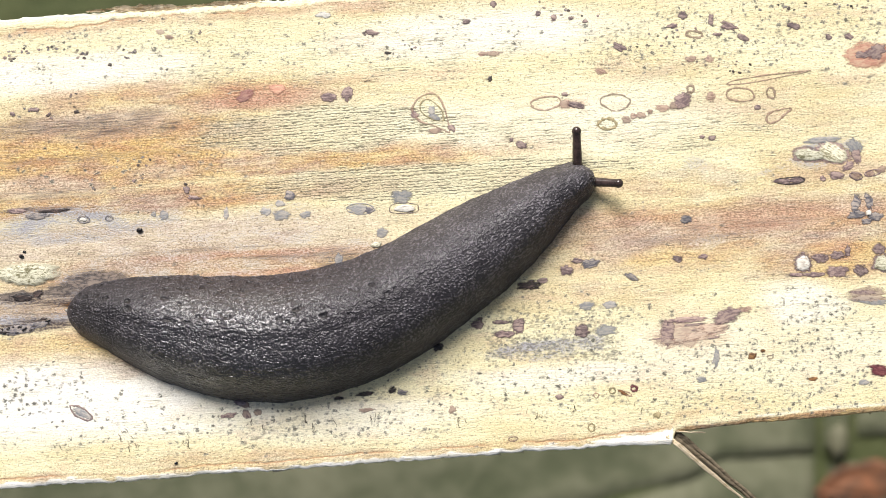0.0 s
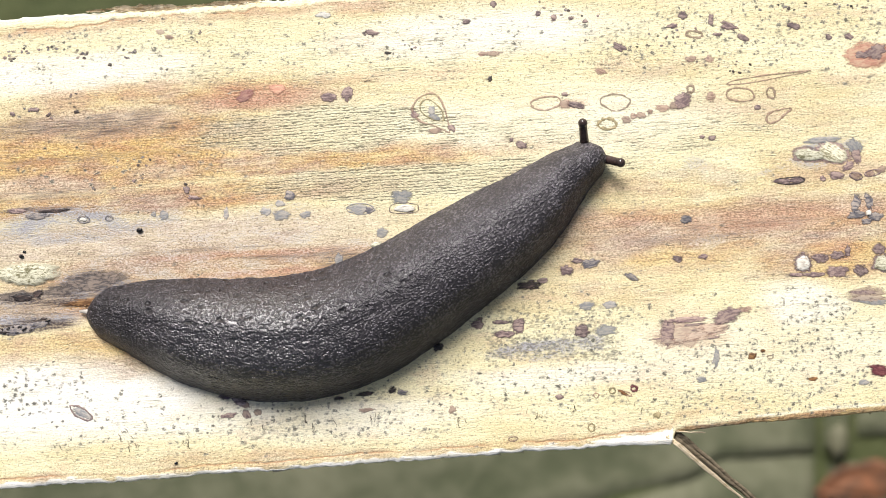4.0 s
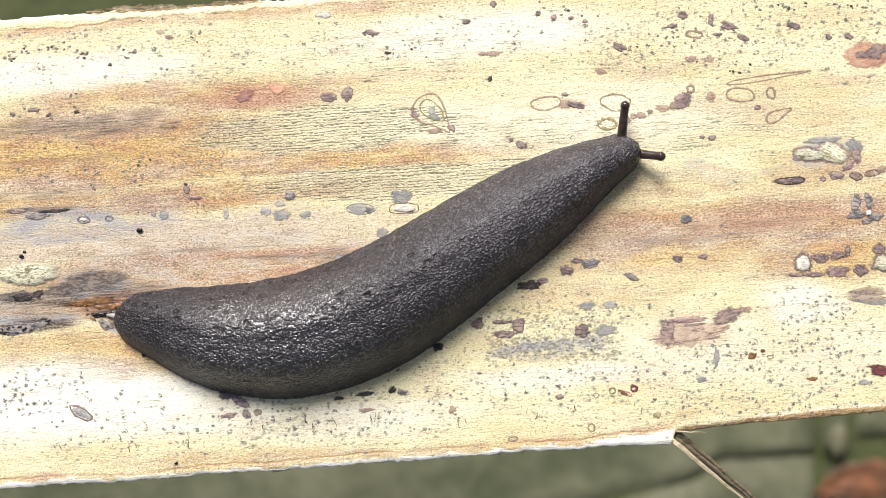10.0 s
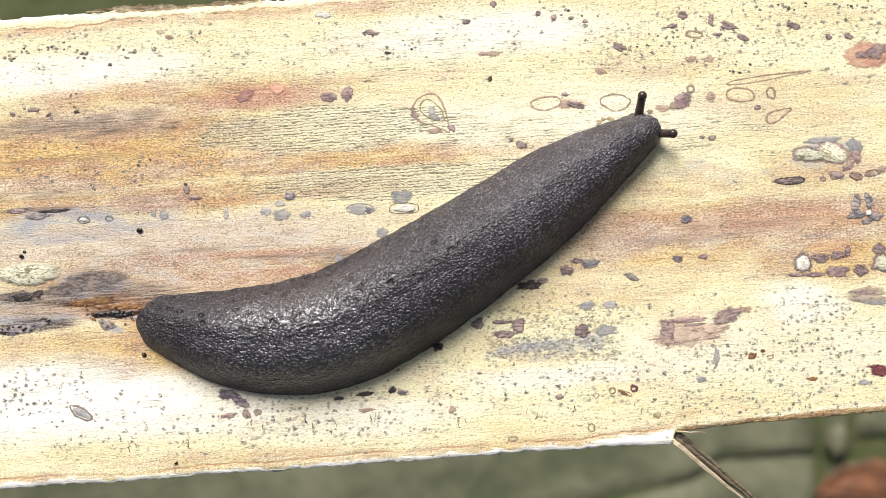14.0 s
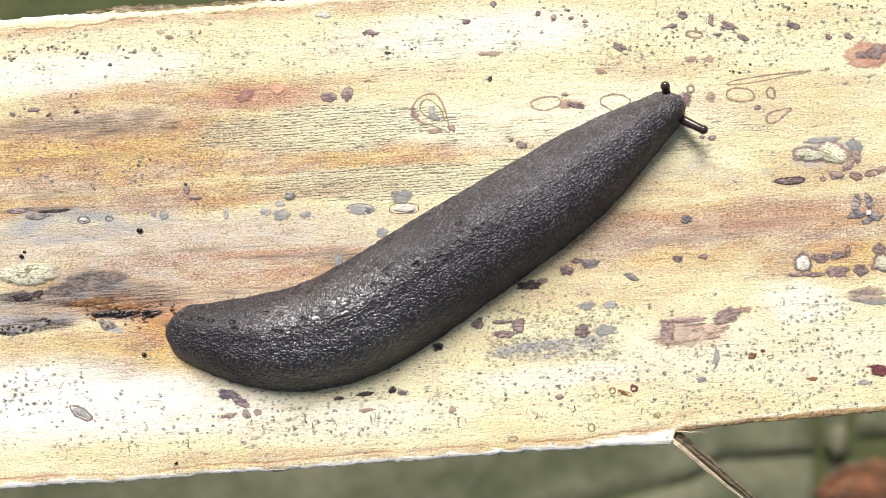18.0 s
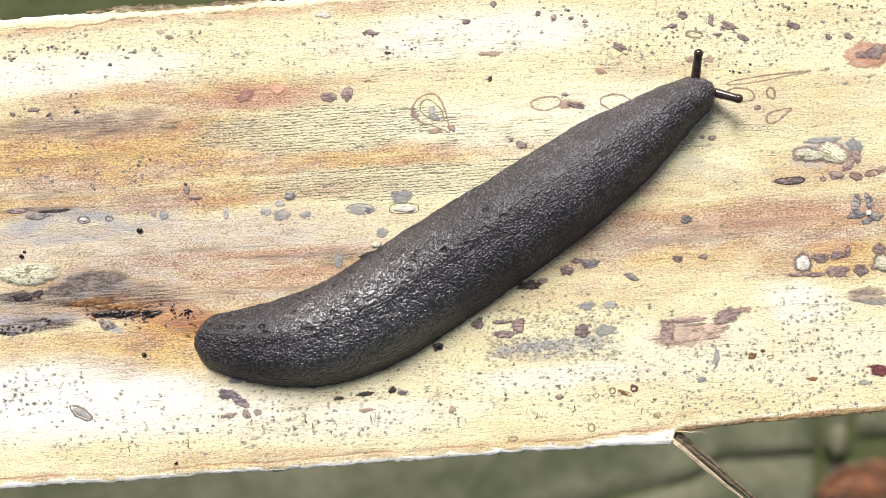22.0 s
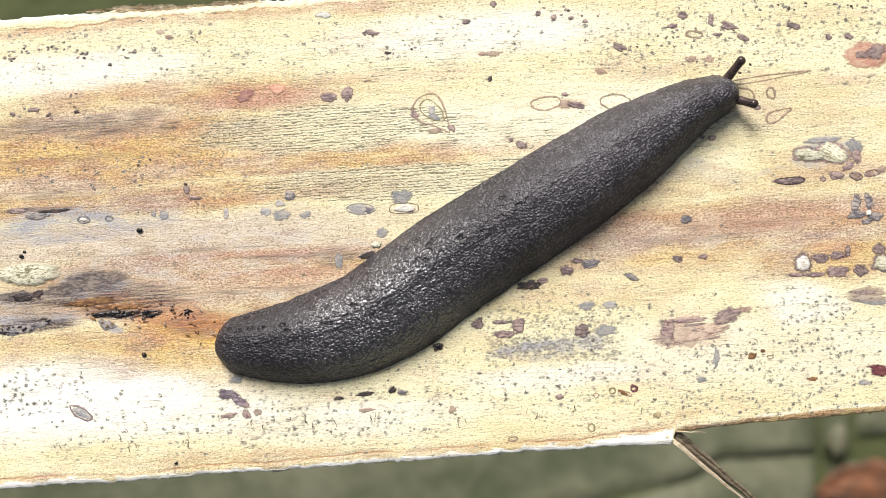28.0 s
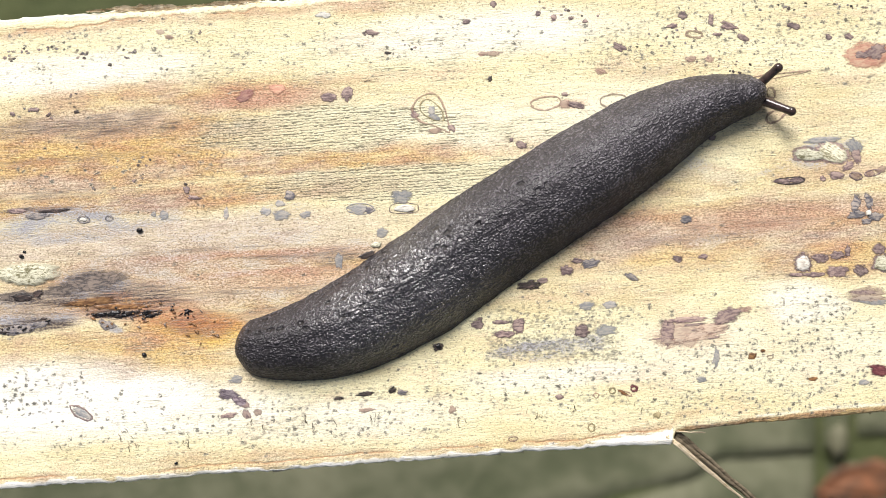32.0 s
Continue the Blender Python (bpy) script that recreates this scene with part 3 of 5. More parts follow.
blot("dark", 1250, 420, 160, 9, 0.35, 0.9)
blot("dark", 1180, 130, 80, 10, 0.25, 0.9)
blot("dark", 380, 560, 90, 12, 0.35, 0.9)
blot("dark", 380, 592, 45, 16, 0.38, 0.8)
blot("dark", 500, 545, 120, 8, 0.28, 0.9)
blot("dark", 60, 372, 95, 5, 0.6, 0.9, -3)
# mauve weathering
blot("mauve", 250, 425, 480, 42, 0.85, 0.9)
blot("mauve", 560, 430, 160, 40, 0.6, 1.0)
blot("mauve", 420, 505, 300, 34, 0.7, 1.0)
blot("mauve", 300, 470, 260, 26, 0.6, 1.0)
blot("mauve", 170, 222, 170, 30, 0.8, 0.8)
blot("mauve", 60, 330, 90, 22, 0.6, 0.9)
blot("mauve", 150, 330, 40, 12, 0.6, 0.9)
blot("mauve", 290, 305, 60, 16, 0.4, 0.9)
blot("mauve", 120, 535, 200, 36, 0.75, 0.9)
blot("mauve", 1290, 405, 240, 34, 0.6, 0.9)
blot("mauve", 1400, 375, 220, 26, 0.5, 1.0)
blot("mauve", 460, 180, 160, 20, 0.5, 1.0)
blot("mauve", 1060, 410, 160, 30, 0.5, 1.0)
# golden and amber stains
blot("amber", 120, 262, 330, 34, 0.38, 0.9)
blot("amber", 330, 240, 190, 40, 0.35, 1.0)
blot("amber", 380, 592, 62, 26, 0.95, 0.7)
blot("amber", 345, 565, 70, 12, 0.7, 0.9)
blot("amber", 262, 612, 110, 24, 0.5, 0.9)
blot("amber", 320, 645, 90, 20, 0.4, 1.0)
blot("amber", 1250, 470, 330, 34, 0.16, 1.0)
blot("amber", 1500, 440, 110, 26, 0.25, 0.9)
blot("amber", 440, 500, 260, 18, 0.2, 1.0)
blot("amber", 660, 280, 240, 14, 0.3, 1.0)
# drifts of mould
blot("mould", 1440, 585, 70, 75, 1.0, 0.7)
blot("mould", 1380, 660, 300, 90, 0.62, 0.9)
blot("mould", 960, 614, 130, 24, 0.95, 0.6)
blot("mould", 960, 680, 260, 60, 0.5, 1.0)
blot("mould", 1030, 560, 130, 40, 0.5, 0.9)
blot("mould", 60, 690, 120, 50, 0.62, 0.9)
blot("mould", 230, 730, 260, 70, 0.36, 0.9)
blot("mould", 520, 750, 320, 44, 0.45, 1.0)
blot("mould", 1320, 60, 330, 60, 0.55, 1.0)
blot("mould", 640, 80, 420, 40, 0.34, 1.0)
blot("mould", 150, 75, 260, 40, 0.38, 1.0)
blot("mould", 150, 300, 260, 60, 0.2, 1.0)
# red and pink stains
blot("rust", 1400, 385, 200, 22, 0.32, 1.0)
blot("rust", 1080, 385, 130, 18, 0.3, 1.0)
blot("rust", 560, 490, 120, 20, 0.25, 1.0)
blot("rust", 450, 350, 200, 9, 0.35, 1.0)
blot("rust", 700, 135, 120, 12, 0.3, 1.0)
blot("rust", 1490, 440, 60, 22, 0.3, 1.0)
blot("rust", 180, 165, 120, 14, 0.25, 1.0)
blot("rust", 450, 172, 125, 24, 0.62, 0.9, -1)
blot("rust", 432, 170, 24, 11, 0.75, 0.8)
blot("rust", 492, 158, 15, 9, 0.75, 0.7)
blot("rust", 1540, 97, 46, 20, 0.85, 0.6)
blot("rust", 370, 188, 36, 10, 0.32, 1.0)
blot("rust", 640, 10, 70, 14, 0.4, 0.9)
blot("rust", 1225, 588, 70, 28, 0.28, 0.6)
blot("rust", 330, 588, 85, 20, 0.35, 0.9)
blot("rust", 240, 545, 130, 16, 0.5, 0.9)
blot("rust", 210, 525, 26, 12, 0.6, 0.9)
blot("rust", 1010, 186, 30, 9, 0.4, 0.8)
blot("rust", 530, 800, 100, 10, 0.28, 1.0)
blot("wet", 190, 550, 170, 20, 0.9, 0.7)
blot("wet", 330, 590, 90, 30, 0.4, 0.9)
blot("wet", 150, 405, 170, 30, 0.45, 0.9)
# wrinkled fibres
blot("ripple", 580, 230, 250, 40, 1.0, 0.6)
blot("ripple", 760, 318, 340, 32, 1.0, 0.6)
blot("ripple", 900, 235, 220, 30, 0.45, 0.9)
blot("ripple", 1200, 235, 200, 46, 0.4, 0.9)
blot("ripple", 620, 110, 400, 50, 0.22, 1.0)
blot("ripple", 300, 620, 260, 40, 0.2, 1.0)

# pale torn rims and the red-brown split lines beside them
DT, DB = Y - yt[:, None], yb[:, None] - Y
line_far = np.clip(24 - 0.012 * X, 6, 40) + 7 * (fbm(X / 60, X * 0, 31) - 0.5) * 2
line_near = np.interp(X, (0, 245, 600, 900, 1000, 1180), (18, 13, 19, 16, 17, 28)) + 3 * (fbm(X / 80, X * 0, 33) - 0.5) * 2
fray = fbm(X / 25, Y / 5, 35)
F["pale"] = np.maximum(F["pale"], np.clip((6 - DT) / 4, 0, 1) * 0.75)
white = np.clip((line_near * np.interp(X, (0, 450, 1040, 1120), (0.7, 0.5, 0.55, 0.9)) - DB) / 3 + (fray - 0.5) * 5, 0, 1)
F["pale"] = np.maximum(F["pale"], white * (X < 1192))
F["ochre"] = np.maximum(F["ochre"], np.clip((line_near + 2 - DB) / 4, 0, 1) * (1 - white) * 0.42 * (X < 1192))
lip = np.interp(X, (1190, 1350, 1450, 1568), (9, 9, 14, 12)) + 2.5 * (fray - 0.5) * 2
face = np.clip((lip - DB) / 2.5, 0, 1) * (X > 1194)
F["ochre"] = np.maximum(F["ochre"], face * 0.8)
F["amber"] = np.maximum(F["amber"], face * 0.25)
F["dark"] = np.maximum(F["dark"], face * 0.22 * np.clip(fbm(X / 7, Y / 4, 38) * 3 - 1, 0, 1))
F["pale"] = np.maximum(F["pale"], np.exp(-((DB - lip - 3) / 2.0) ** 2) * 0.5 * np.clip(fbm(X / 18, X * 0, 39) * 4 - 1.2, 0, 1) * (X > 1330))
F["rust"] = np.maximum(F["rust"], 0.20 * np.exp(-((DT - line_far - 9) / 9) ** 2) * (X < 640))
F["crack"] = np.maximum(F["crack"], np.exp(-((DT - line_far) / 1.7) ** 2) * np.clip(fbm(X / 70, X * 0, 36) * 3 - 0.8, 0, 1) * (X < 700))
F["crack"] = np.maximum(F["crack"], np.exp(-((DB - line_near) / 1.6) ** 2) * np.clip(fbm(X / 90, X * 0, 37) * 3 - 0.5, 0, 1) * (X < 1176))
F["ochre"] = np.maximum(F["ochre"], 0.45 * np.exp(-((DT - line_far - 4) / 7) ** 2) * (X < 640))
F["ochre"] = np.maximum(F["ochre"], 0.4 * np.exp(-((DB - line_near - 3) / 6) ** 2) * (X < 1240))

# specks of mould: many, small, gathered in drifts
rng = np.random.default_rng(11)
col0 = int(np.searchsorted(xs, -20))


def specks(count, x0, x1, y0, y1, size, stretch, drift, amount):
    made = tries = 0
    while made < count and tries < count * 12:
        tries += 1
        x, y = rng.uniform(x0, x1), rng.uniform(y0, y1)
        if drift and fbm(np.array([x / 70.0]), np.array([y / 26.0]), 41)[0] + rng.uniform(-0.16, 0.16) < 0.54:
            continue
        made += 1
        r = size * rng.uniform(0.5, 1.3)
        rx, ry = r * rng.uniform(0.9, 0.6 + 0.5 * stretch), r * 0.85
        i0 = max(0, col0 + int((x - 2 * rx + 20) / 2.5))
        i1 = min(len(xs), col0 + int((x + 2 * rx + 20) / 2.5) + 2)
        if i1 <= i0 or i0 >= len(xs):
            continue
        j = (y - yt[i0]) / (yb[i0] - yt[i0]) * (NY - 1)
        k = int(2 * ry / 1.4) + 2
        j0, j1 = max(0, int(j) - k), min(NY, int(j) + k)
        if j1 <= j0:
            continue
        a = rng.uniform(-0.5, 0.5)
        dx, dy = X[i0:i1, j0:j1] - x, Y[i0:i1, j0:j1] - y
        d = np.hypot((dx + a * dy) / rx, (dy - 0.4 * a * dx) / ry)
        sl = F["speck"][i0:i1, j0:j1]
        np.maximum(sl, amount * rng.uniform(0.45, 1.0) * np.clip((1.25 - d) * 2.2, 0, 1), out=sl)


specks(160, 0, 1568, 20, 150, 2.0, 2.4, True, 0.75)
specks(160, 1040, 1568, 5, 150, 2.0, 2.2, True, 0.75)
specks(300, 780, 1568, 510, 770, 2.0, 1.8, True, 0.8)
specks(330, 860, 1110, 540, 640, 2.4, 1.6, False, 0.7)
specks(420, 860, 1090, 595, 636, 2.0, 1.5, False, 0.75)
specks(120, 760, 1568, 560, 770, 2.0, 1.6, False, 0.65)
specks(200, 0, 800, 640, 830, 2.0, 2.0, True, 0.7)
specks(260, 400, 800, 680, 790, 2.2, 2.0, False, 0.7)
specks(260, 0, 460, 170, 360, 2.2, 1.6, False, 0.6)
specks(240, 1000, 1568, 200, 500, 2.1, 2.0, False, 0.5)
specks(300, 0, 1568, 10, 820, 1.8, 2.0, False, 0.5)
specks(420, 1020, 1568, 5, 135, 1.5, 1.4, True, 0.7)
specks(260, 0, 480, 60, 160, 1.6, 1.4, True, 0.7)
specks(420, 780, 1568, 600, 760, 1.5, 1.4, True, 0.7)
specks(200, 40, 420, 180, 350, 1.6, 1.3, False, 0.75)

# relief: gentle waves, wrinkled fibres, fine grain, sunken splits, rounded rims
fib = fbm(X / 34, Y / 4.6, 51, 2) - 0.5
Z = 4.0 * (fbm(X / 420, Y / 130, 54) - 0.5) + 0.55 * fib
Z -= 0.7 * F["crack"] + 0.5 * F["speck"]
Z -= 13 * np.clip(1 - DT / 16, 0, 1) ** 2 + 3.5 * np.clip(1 - DB / 10, 0, 1) ** 2
Z -= np.clip(1 - DB / 13, 0, 1) * (X > 1194) * (1.5 + 3 * (fbm(X / 6, Y / 4, 38) - 0.5))
Z += 1.5 * (fray - 0.5) * np.clip(1 - np.minimum(DT, DB) / 26, 0, 1)
out = np.clip((np.abs(xs - MID_X) - 1100) / 6700, 0, None)
SAG = -(-GROUND_Z / U - 66) * out ** 2      # both ends bend down to the ground
Z += SAG[:, None]


def surf(x, y):
    """Height of the stalk's face at a plan point."""
    i = min(max(int(np.searchsorted(xs, x)), 0), len(xs) - 1)
    j = int(round((y - yt[i]) / (yb[i] - yt[i]) * (NY - 1)))
    j = min(max(j, 2), NY - 3)
    return float(Z[max(i - 2, 0):i + 3, j - 2:j + 3].mean())


def stalk():
    nx = len(xs)
    top = np.stack([(X - MID_X) * U, (MID_Y - Y) * U, Z * U], -1).reshape(-1, 3)
    thick = 62
    under = []
    for yy, inset in ((yt, 10), (yb, -10)):
        under.append(np.stack([(xs - MID_X) * U, (MID_Y - (yy + inset)) * U, (SAG - thick) * U], -1))
    co = np.concatenate([top, under[0], under[1]])
    idx = np.arange(nx * NY).reshape(nx, NY)
    q = [np.stack([idx[:-1, 1:], idx[1:, 1:], idx[1:, :-1], idx[:-1, :-1]], -1).reshape(-1, 4)[:, ::1]]
    u0, u1 = nx * NY + np.arange(nx), nx * NY + nx + np.arange(nx)
    q.append(np.stack([idx[:-1, 0], idx[1:, 0], u0[1:], u0[:-1]], -1))
    q.append(np.stack([u1[:-1], u1[1:], idx[1:, -1], idx[:-1, -1]], -1))
    q.append(np.stack([u0[:-1], u0[1:], u1[1:], u1[:-1]], -1))
    quads = np.concatenate(q).astype(np.int32)
    me = bpy.data.meshes.new("palm_stalk")
    me.vertices.add(len(co))
    me.vertices.foreach_set("co", co.astype(np.float32).ravel())
    me.loops.add(quads.size)
    me.loops.foreach_set("vertex_index", quads.ravel())
    me.polygons.add(len(quads))
    me.polygons.foreach_set("loop_start", np.arange(0, quads.size, 4, dtype=np.int32))
    me.polygons.foreach_set("use_smooth", np.ones(len(quads), bool))
    me.update(calc_edges=True)
    extra = np.zeros(2 * nx)
    for key in ("ochre", "pale", "grey", "dark", "rust", "speck", "crack", "wet", "ripple", "mould", "mauve", "amber"):
        a = me.attributes.new(key, "FLOAT", "POINT")
        a.data.foreach_set("value", np.concatenate([np.clip(F[key], 0, 1).ravel(), extra]).astype(np.float32))
    me.materials.append(STALK)
    ob = new("palm_stalk", me)
    return tagged(ob, "dry split palm stalk, cream and ochre, stained and speckled with mould", "stalk")


BOARD = stalk()


# ---- scabs, rings, lichen and bristles on the stalk ----
def thin_out(ob, edge):
    """How far each point lies from the rim of its crust, for the ragged edge."""
    a = ob.data.attributes.new("edge", "FLOAT", "POINT")
    a.data.foreach_set("value", edge)


def scab(name, x, y, a, b, turn, mat, rise=1.6, parent=None, label="", rag=0.28, sink=0.8):
    """A thin crust with an uneven outline that lies on the stalk's face."""
    seed = x * 0.37 + y * 0.11
    bm = bmesh.new()
    seg = 26 if max(a, b) < 18 else 44
    rings, edge = [], []
    for f, h in ((1.0, -sink), (0.88, 0.35 * rise), (0.68, 0.85 * rise), (0.35, rise)):
        ring = []
        for k in range(seg):
            t = 2 * math.pi * k / seg
            r = f * (1 + rag * (noise.noise((math.cos(t) * 1.3, math.sin(t) * 1.3, seed)) + 0.8 * noise.noise((math.cos(t) * 4, math.sin(t) * 4, seed + 9))))
            px, py = a * r * math.cos(t), b * r * math.sin(t)
            h2 = h + (0.35 * rise * noise.noise((px * 0.25, py * 0.25, seed)) if f < 1 else 0)
            ring.append(bm.verts.new((px * U, -py * U, h2 * U)))
            edge.append(min(1.0, (1 - f) * 2.4))
        rings.append(ring)
    for p, q in zip(rings, rings[1:]):
        for k in range(seg):
            bm.faces.new((p[k], q[k], q[(k + 1) % seg], p[(k + 1) % seg]))
    bm.faces.new(rings[-1][::-1])
    bmesh.ops.recalc_face_normals(bm, faces=bm.faces)
    ob = part(name, bm, mat, parent, label)
    thin_out(ob, edge)
    ob.matrix_world = Matrix.Translation(P(x, y, surf(x, y))) @ pose(0, 0, 0, 0, 0, -turn)
    return ob


def spot(x, y, a, b, turn=0.0, mat=PURPLE, rise=0.9):
    return scab("dark_spot", x, y, a * 1.22 + 1, b * 1.22 + 1, turn, mat, rise, BOARD, rag=0.34)


def ring(x, y, a, b, turn=0.0, mat=RING, thick=1.7, point=0.0):
    """A closed scar line round an oval or a drop."""
    bm = bmesh.new()
    n, seed = 40, x * 0.21 + y
    loops = []
    for k in range(n):
        t = 2 * math.pi * k / n
        r = 1 + 0.16 * noise.noise((math.cos(t) * 1.7, math.sin(t) * 1.7, seed))
        px, py = a * r * math.cos(t), b * r * math.sin(t) * (1 - point * math.cos(t))
        th = thick * (0.75 + 0.7 * noise.noise((math.cos(t) * 3, math.sin(t) * 3, seed + 4)))
        d = Vector((math.cos(t), -math.sin(t) * a / max(b, 1), 0)).normalized()
        c0 = Vector((px, -py, 0))
        loops.append([bm.verts.new((c0 + d * th * u + Vector((0, 0, h))) * U) for u, h in ((-2.0, -0.6), (-1.0, 0.25), (0, 0.45), (1.0, 0.25), (2.0, -0.6))])
    for k in range(n):
        p, q = loops[k], loops[(k + 1) % n]
        for j in range(4):
            bm.faces.new((p[j], q[j], q[j + 1], p[j + 1]))
    bmesh.ops.recalc_face_normals(bm, faces=bm.faces)
    ob = part("ring_scar", bm, mat, BOARD)
    thin_out(ob, [0.0, 0.65, 1.0, 0.65, 0.0] * n)
    ob.matrix_world = Matrix.Translation(P(x, y, surf(x, y) + 0.4)) @ pose(0, 0, 0, 0, 0, -turn)
    return ob


def bristle(x, y, length, turn, thick=0.6):
    bm = bmesh.new()
    c, s = math.cos(radians(turn)), math.sin(radians(turn))
    z0 = surf(x, y)
    pts = []
    for k in range(6):
        u = k / 5
        bend = 1.3 * math.sin(u * 5 + x)
        pts.append(P(x + length * u * c - bend * s, y + length * u * s + bend * c, z0 + 0.4 + 2.0 * math.sin(u * 2.4)))
    tube(bm, pts, thick * U, 0.45 * thick * U, 5)
    return part("bristle", bm, HAIR, BOARD)


def lichen(x, y, a, b, turn, mat, label, rise=3.0, rim=None):
    ob = tagged(new("lichen_patch"), label, "lichen")
    ob.location = P(x, y, surf(x, y))
    bpy.context.view_layer.update()
    if rim:
        r = scab("rim", x, y, a * 1.16 + 3, b * 1.16 + 3, turn, rim, rise * 0.2, None, "dark scabby rim", 0.3)
        m = r.matrix_world.copy()
        r.parent = ob
        r.matrix_world = m
    c = scab("crust", x, y, a, b, turn, mat, rise, None, "", 0.22)
    m = c.matrix_world.copy()
    c.parent = ob
    c.matrix_parent_inverse = ob.matrix_world.inverted()
    c.matrix_world = m
    if rim:
        r.matrix_parent_inverse = ob.matrix_world.inverted()
        r.matrix_world = m
    return ob


# purple and brown scabs, band by band
spot(582, 172, 13, 7, 0), spot(614, 167, 10, 12, 0)
spot(436, 168, 15, 9, -20, ROSE), spot(428, 176, 9, 5, 0, ROSE), spot(492, 158, 13, 8, 10, CORAL)
spot(1290, 47, 14, 7, 18), spot(1315, 67, 11, 4, 18), spot(1208, 27, 8, 6), spot(1259, 35, 4, 9)
spot(1405, 46, 12, 5, 12), spot(1502, 65, 7, 5, 30), spot(1466, 66, 6, 4, 20), spot(1270, 61, 7, 3)
spot(1534, 97, 42, 20, -4, CORAL, 0.6), spot(1548, 92, 20, 12, -20, MAUVE, 1.4), spot(1524, 98, 13, 6, 0, MAUVE, 1.4)
spot(1096, 84, 12, 6, 25), spot(1064, 127, 9, 5, 20, RED), spot(868, 95, 18, 4, -2, RED), spot(852, 96, 6, 3, 0, RED)
spot(922, 257, 9, 5, 8), spot(868, 140, 3, 5, 0, BLACK), spot(905, 248, 3, 3)
spot(1108, 212, 8, 6, 20, RED), spot(1121, 206, 6, 5, 0, RED), spot(1135, 203, 8, 6, 20, RED), spot(1150, 198, 5, 4, 0, RED)
spot(1174, 192, 11, 6, 10, RED), spot(1207, 178, 16, 13, -20), spot(1192, 188, 8, 6, 0, RED), spot(1258, 172, 8, 8, 0, RED)
spot(1222, 105, 9, 5, 0, RED), spot(1254, 105, 8, 5, 30, RED), spot(1018, 186, 16, 5, 12), spot(1000, 184, 10, 7, 0, RED)
spot(1000, 168, 5, 3), spot(1340, 190, 5, 4), spot(1243, 243, 4, 3), spot(1260, 244, 6, 4)
spot(1385, 321, 17, 4, -2, PURPLE), spot(1410, 319, 14, 4, -6, PURPLE), spot(1456, 316, 5, 4), spot(1480, 311, 13, 6, 8)
spot(1515, 312, 9, 5, 15, RED), spot(1540, 308, 8, 4, -20, RED), spot(1559, 301, 9, 5, -20, RED)
spot(1515, 360, 7, 15, 12, BLUE), spot(1538, 357, 7, 14, -14, BLUE), spot(1516, 381, 15, 7, 0, BLUE), spot(1549, 383, 12, 7, -4, BLUE)
spot(1533, 392, 8, 4, 0, BLUE), spot(1215, 389, 9, 7, 0, BLUE), spot(1044, 467, 17, 8, -8, BLUE), spot(1020, 462, 9, 4, 0)
spot(1003, 479, 11, 8, 0), spot(1118, 490, 12, 5, 22, BLUE), spot(1245, 455, 8, 4, 0), spot(1198, 458, 8, 5, 0)
spot(936, 505, 19, 8, -6, BLACK), spot(960, 497, 9, 4, -10), spot(918, 577, 10, 14, -4), spot(892, 592, 18, 6, -4), spot(888, 571, 14, 3, 0)
spot(846, 573, 10, 9, 0, PURPLE), spot(775, 614, 9, 6, -10, BLACK), spot(1030, 586, 13, 10, -4), spot(1072, 585, 18, 10, -4, GREY)
spot(1038, 542, 15, 6, -4, GREY), spot(1078, 540, 12, 6, -4, GREY)
spot(1228, 588, 64, 25, -8, TAN, 0.3), spot(1182, 588, 11, 24, 4, MAUVE), spot(1215, 566, 38, 4, -4, MAUVE), spot(1236, 596, 30, 8, -10, STREAK), spot(1284, 560, 24, 11, -14, MAUVE), spot(1258, 582, 28, 8, -8, STREAK), spot(1195, 604, 22, 5, -4, STREAK), spot(1225, 575, 20, 1.6, -6, MAUVE, 0.4), spot(1250, 590, 18, 1.6, -8, MAUVE, 0.4), spot(1262, 598, 12, 1.6, -8, MAUVE, 0.4), spot(1236, 584, 12, 1.4, -8, MAUVE, 0.4), spot(1270, 574, 16, 1.6, -10, MAUVE, 0.4), spot(1172, 600, 14, 1.5, -2, MAUVE, 0.4), spot(1300, 552, 16, 5, -10, MAUVE), spot(1318, 548, 14, 4, -4, RED)
spot(733, 203, 7, 5, 30, MAUVE), spot(800, 227, 7, 5, 40, MAUVE), spot(764, 196, 5, 9, 0, GREY), spot(770, 208, 9, 4, 20, GREY)
spot(1450, 456, 13, 8, 12), spot(1482, 452, 12, 7, -6), spot(1500, 445, 5, 9, 10), spot(1482, 481, 20, 10, -8), spot(1523, 479, 12, 9, 28)
spot(1557, 440, 11, 8, 0), spot(1440, 486, 16, 4, 0), spot(1408, 487, 14, 2.5, 0)
spot(1538, 523, 34, 15, 4, STREAK, 0.3), spot(1540, 532, 30, 6, 6, GREY, 0.3), spot(1530, 518, 24, 3, 0, MAUVE, 0.3), spot(1556, 656, 16, 9, 10, MAROON), spot(1556, 652, 9, 5, 0, MAROON), spot(1332, 631, 7, 5, 0, BROWN), spot(1350, 621, 4, 3, 0, BROWN), spot(1438, 671, 7, 3, 0, BROWN), spot(1103, 695, 2.5, 9, -62, BROWN)
spot(404, 699, 17, 9, 8, FILM), spot(424, 710, 13, 7, 25, FILM), spot(434, 716, 8, 5, 30, MAUVE), spot(437, 735, 8, 6, 60, MAUVE), spot(456, 730, 6, 6, 0, RED), spot(405, 736, 14, 4, -10, MAUVE), spot(145, 731, 15, 6, 32, GREY)
